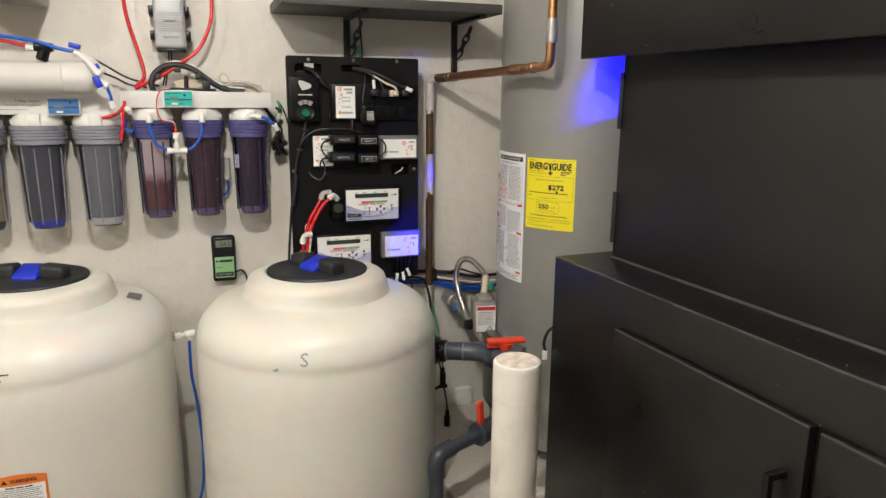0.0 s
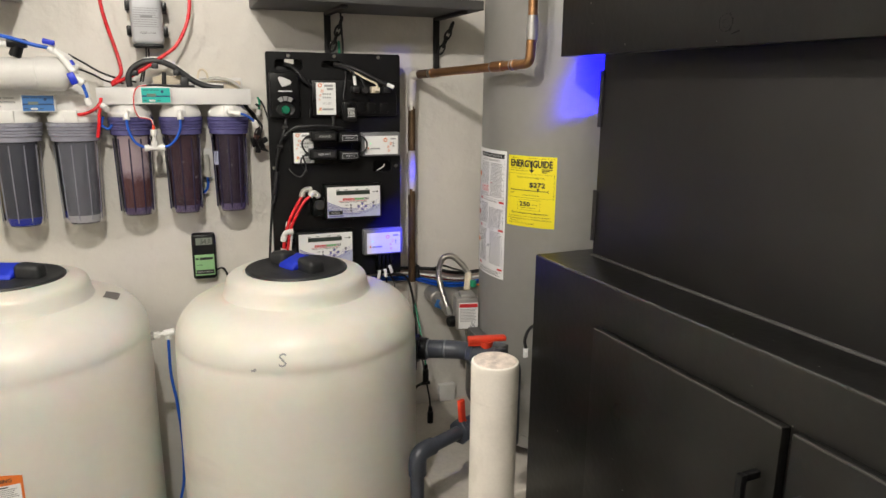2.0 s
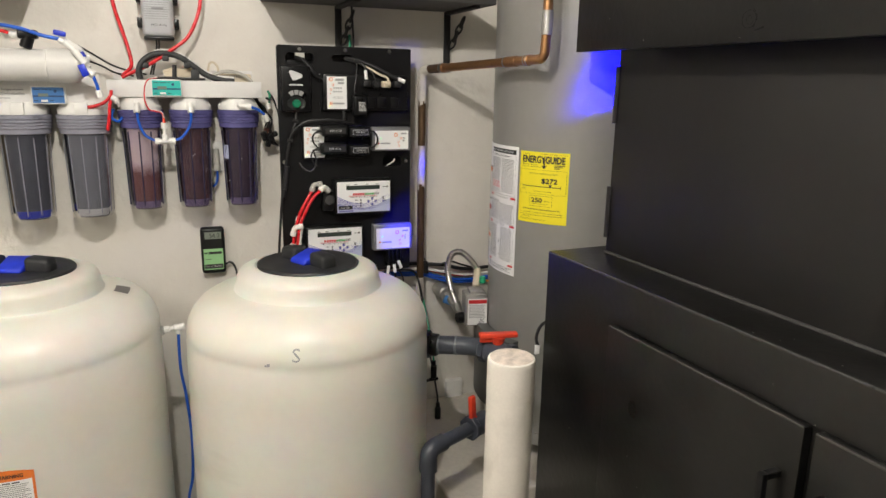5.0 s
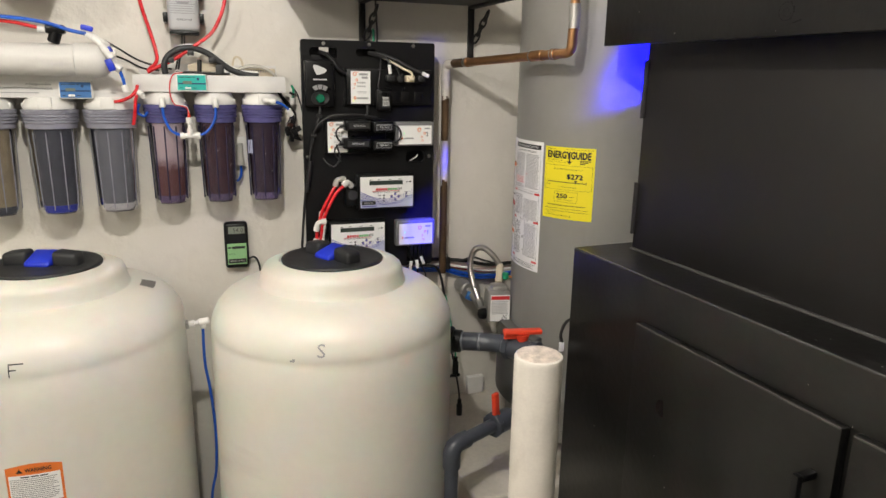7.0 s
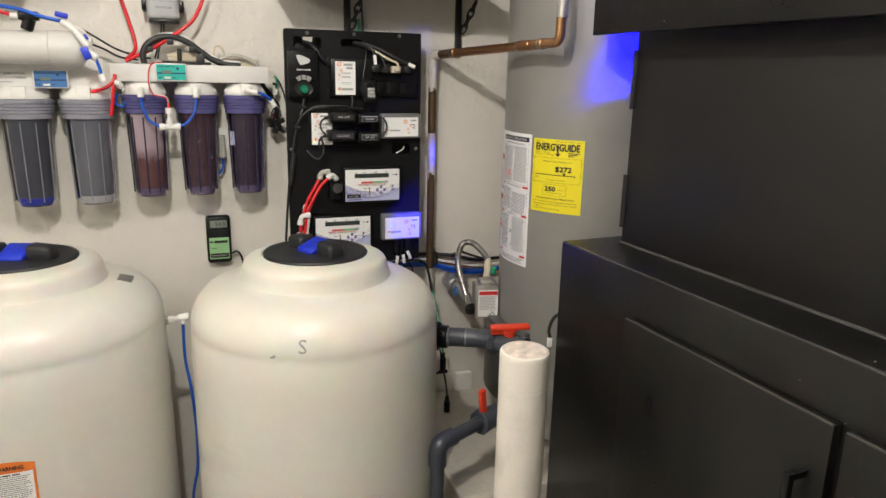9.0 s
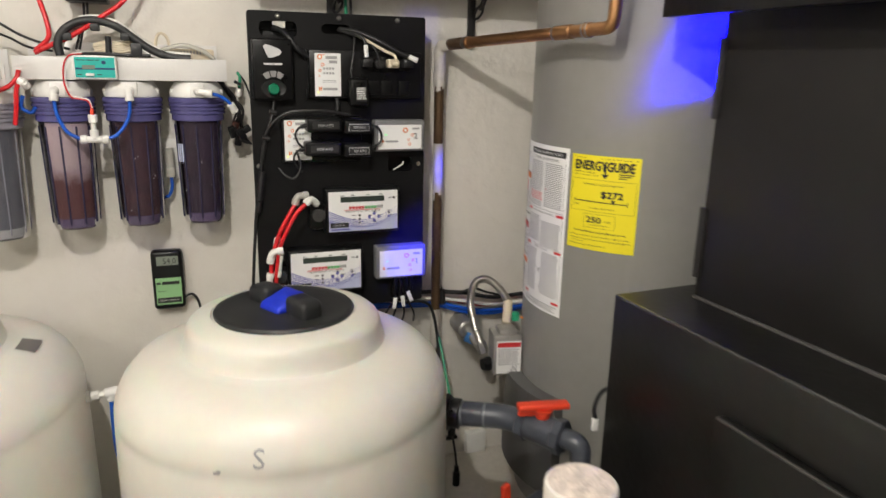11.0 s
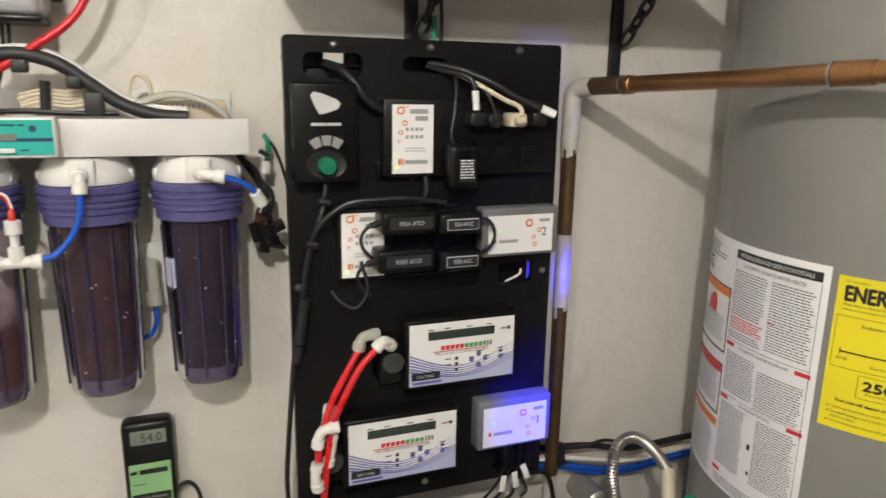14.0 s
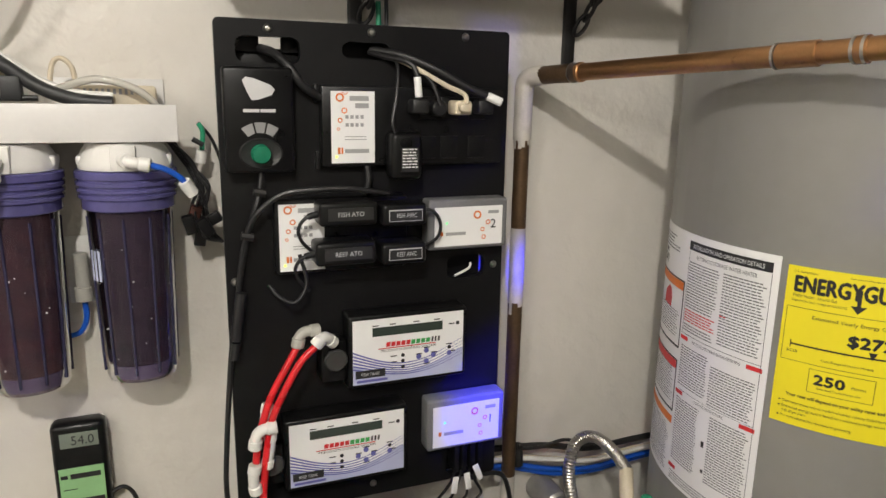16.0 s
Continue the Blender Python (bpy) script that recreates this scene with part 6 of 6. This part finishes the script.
for x in (-0.62, -0.42):
    part("clip", joined(box(x - 0.012, 1.962, 1.5295, x + 0.012, 2.034, 1.548, 0.003), box(x - 0.012, 1.956, 1.540, x + 0.012, 1.963, 1.585, 0.002)), WHITEPLASTIC, ro)
for k, (z, y) in enumerate(((1.592, 1.985), (1.570, 1.990))):
    part("port", rod((-0.09, y, z), (-0.072, y, z), 0.008, 12, 0.001), FITTING, ro)
fl = thing("membrane_fittings", (-0.10, 1.98, 1.50), "white push fittings with blue-handled valves", "pipe fitting")
part("elbow", elbow((-0.088, 1.985, 1.592), (-0.085, 1.978, 1.610), (-0.118, 1.972, 1.628), 0.0068, 0.0018), FITTING, fl)
part("elbow", elbow((-0.128, 1.972, 1.634), (-0.110, 1.970, 1.622), (-0.094, 1.968, 1.606), 0.0068, 0.0018), FITTING, fl)
part("valve", rod((-0.100, 1.962, 1.612), (-0.078, 1.960, 1.580), 0.0085, 12, 0.002), FITTING, fl)
part("valve", rod((-0.084, 1.962, 1.570), (-0.062, 1.960, 1.555), 0.0095, 12, 0.002), FITTING, fl)
part("valve_handle", moved(box(-0.012, -0.004, -0.006, 0.014, 0.004, 0.006, 0.003), pose(-0.126, 1.960, 1.646, 0, 12, 0)), BLUE, fl, "blue handle")
part("valve_handle", moved(box(-0.008, -0.004, -0.014, 0.008, 0.004, 0.014, 0.003), pose(-0.083, 1.948, 1.566, 0, -20, 0)), BLUE, fl, "blue handle")
part("valve_handle", rod((-0.086, 1.962, 1.605), (-0.080, 1.960, 1.595), 0.0055, 10), BLUE, fl)
part("tube", tube([(-0.066, 1.960, 1.555), (-0.060, 1.960, 1.535), (-0.057, 1.960, 1.518)], 0.0036, 8), BLUEHOSE, fl)
part("elbow", rod((-0.058, 1.960, 1.522), (-0.054, 1.960, 1.505), 0.0075, 12, 0.001), FITTING, fl)
part("tube", tube([(-0.45, 1.985, 1.655), (-0.35, 1.98, 1.664), (-0.28, 1.975, 1.664), (-0.21, 1.970, 1.655), (-0.160, 1.968, 1.640), (-0.128, 1.970, 1.634)], 0.0042, 10), BLUEHOSE, fl, "blue tube")
part("tube", tube([(-0.128, 1.970, 1.630), (-0.105, 1.975, 1.618), (-0.085, 1.98, 1.600)], 0.0036, 10), BLUEHOSE, fl)
part("tube", tube([(-0.45, 1.992, 1.648), (-0.35, 1.988, 1.657), (-0.28, 1.985, 1.655), (-0.235, 1.985, 1.646), (-0.212, 1.985, 1.640)], 0.0040, 10), REDHOSE, fl, "red tube")
sw = thing("flow_valve", (-0.19, 1.985, 1.615), "black solenoid valve on the membrane housing", "valve")
part("body", joined(rod((-0.200, 1.985, 1.612), (-0.186, 1.985, 1.650), 0.013, 16, 0.003), box(-0.212, 1.972, 1.632, -0.172, 1.998, 1.652, 0.004)), BLACKPLASTIC, sw)
part("stem", rod((-0.174, 1.985, 1.642), (-0.128, 1.978, 1.632), 0.0034, 10), STEEL, sw)
part("fitting", rod((-0.228, 1.985, 1.642), (-0.208, 1.985, 1.640), 0.0075, 12, 0.001), FITTING, sw)
for ob in (ro, fl, sw):
    # the membrane sits proud of its bracket
    ob.location += Vector((0.006, -0.07, 0.0))
bl = thing("meter_lead", (-0.02, 2.03, 1.55), "thin black lead between the filter units", "cable")
part("lead", tube([(-0.10, 2.03, 1.625), (-0.07, 2.035, 1.607), (-0.03, 2.04, 1.582), (0.01, 2.03, 1.568), (0.05, 2.01, 1.560)], 0.0025, 8), RUBBER, bl)
part("lead", tube([(-0.08, 2.02, 1.590), (-0.05, 2.03, 1.578), (-0.02, 2.03, 1.562), (0.02, 2.02, 1.556)], 0.0022, 8), RUBBER, bl)
rt = thing("red_feed_tube", (-0.05, 1.96, 1.45), "red tubes joining the two filter units", "tubing")
part("tube", tube([(-0.092, 1.958, 1.479), (-0.066, 1.955, 1.484), (-0.045, 1.957, 1.494), (-0.033, 1.962, 1.508), (-0.030, 1.968, 1.52)], 0.0040, 10), REDHOSE, rt)
part("tube", tube([(-0.028, 1.962, 1.508), (-0.036, 1.96, 1.485), (-0.040, 1.962, 1.455), (-0.046, 1.966, 1.425)], 0.0040, 10), REDHOSE, rt)
part("tube", tube([(-0.030, 1.975, 1.475), (-0.036, 1.985, 1.455), (-0.022, 1.985, 1.445), (-0.012, 1.98, 1.455)], 0.0034, 10), BLUEHOSE, rt)
part("elbow", elbow((-0.018, 1.962, 1.492), (-0.022, 1.955, 1.500), (-0.030, 1.957, 1.504), 0.0058, 0.0012), FITTING, rt)

# ---- booster canister and red hoses ----
uv = thing("pump_transformer", (0.088, 2.04, 1.646), "silver labelled canister in black clips with red hoses", "transformer")
part("canister", joined(box(0.050, 2.000, 1.652, 0.125, 2.066, 1.93, 0.012, 4)), SILVER, uv)
part("end_cap", box(0.052, 2.002, 1.645, 0.123, 2.064, 1.653, 0.003), BLACKPLASTIC, uv)
for z in (1.685, 1.745, 1.86):
    for x in (0.045, 0.130):
        part("clip", box(x - 0.006, 2.012, z - 0.012, x + 0.006, WY - 0.001, z + 0.012, 0.002), BLACKPLASTIC, uv)
rng = random.Random(31)
part("fine_print", on_wall(rects(lines(-0.030, 0.030, 0.068, 0.020, 0.0055, 0.0020, rng) + [(-0.014, 0.044, 0.014, 0.050)]), 0.0875, 1.672, 2.000), INKGREY, uv)
part("origin_print", on_wall(letters("MADE IN USA", 0.0052, 0.036), 0.089, 1.680, 2.000), INK, uv)
part("lead", tube([(0.080, 2.03, 1.648), (0.078, 2.03, 1.62), (0.068, 2.03, 1.59), (0.06, 2.02, 1.56)], 0.0022, 8), RUBBER, uv)
part("lead", tube([(0.086, 2.03, 1.648), (0.084, 2.03, 1.62), (0.074, 2.03, 1.595), (0.066, 2.02, 1.56)], 0.0022, 8), RUBBER, uv)
rh = thing("red_hose", (0.0, 2.02, 1.55), "red plastic hose looping up to the canister", "hose", "red hoses")
part("hose", tube([(0.06, 2.03, 1.95), (0.01, 2.03, 1.92), (-0.014, 2.03, 1.84), (-0.017, 2.03, 1.768), (-0.010, 2.03, 1.714), (0.006, 2.03, 1.650), (0.016, 2.025, 1.605), (0.016, 2.015, 1.578), (-0.004, 2.0, 1.556)], 0.0045, 10), REDHOSE, rh)
rh = thing("red_hose", (0.1, 2.01, 1.57), "red plastic hose looping up to the canister", "hose", "red hoses")
part("hose", tube([(0.11, 2.03, 1.95), (0.16, 2.03, 1.90), (0.186, 2.02, 1.83), (0.192, 2.015, 1.772), (0.184, 2.01, 1.715), (0.155, 2.005, 1.655), (0.112, 2.0, 1.620), (0.060, 1.998, 1.585), (0.02, 1.998, 1.565), (-0.006, 1.998, 1.552)], 0.0045, 10), REDHOSE, rh)
gd = thing("wall_device", (-0.25, 2.04, 1.742), "grey metal device box high on the wall", "device")
part("case", moved(box(-0.13, -0.20, -0.035, 0.07, 0.05, 0.20, 0.014, 3), pose(-0.255, 2.02, 1.782, 0, 4, 0)), STEELCASE, gd)

# ---- salinity monitor ----
mo = thing("salinity_monitor", (0.186, 2.05, 1.018), "black handheld salinity monitor hung on the wall", "meter")
MF = 2.045
part("case", box(0.153, MF, 1.018, 0.217, WY - 0.001, 1.150, 0.009, 3), BLACKPLASTIC, mo)
part("display", box(0.164, MF - 0.0010, 1.118, 0.208, MF, 1.138, 0.0004), LCD, mo)
part("digits", on_wall(letters("54.0", 0.0125, 0.026), 0.190, 1.128, MF - 0.0010), INK, mo)
gf = face(0.159, 1.030, 0.211, 1.090, MF, GREENFACE, "face_plate", mo)
part("name_bars", on_wall(rects([(0.002, 0.046, 0.010, 0.051), (0.013, 0.045, 0.048, 0.052), (0.004, 0.030, 0.02, 0.0312)]), 0.159, 1.030, MF - 0.0008), INK, gf)
part("model_strip", box(0.161, MF - 0.0016, 1.034, 0.209, MF - 0.0008, 1.046, 0), INK, gf, smooth=False)
part("model_lettering", on_wall(letters("Salinity Monitor", 0.0055, 0.040), 0.185, 1.040, MF - 0.0016), LABELGREY, gf)
part("lead", tube([(0.214, 2.055, 1.040), (0.230, 2.058, 1.045), (0.242, 2.06, 1.030), (0.247, 2.062, 1.00), (0.250, 2.065, 0.95)], 0.0028, 8), RUBBER, mo)
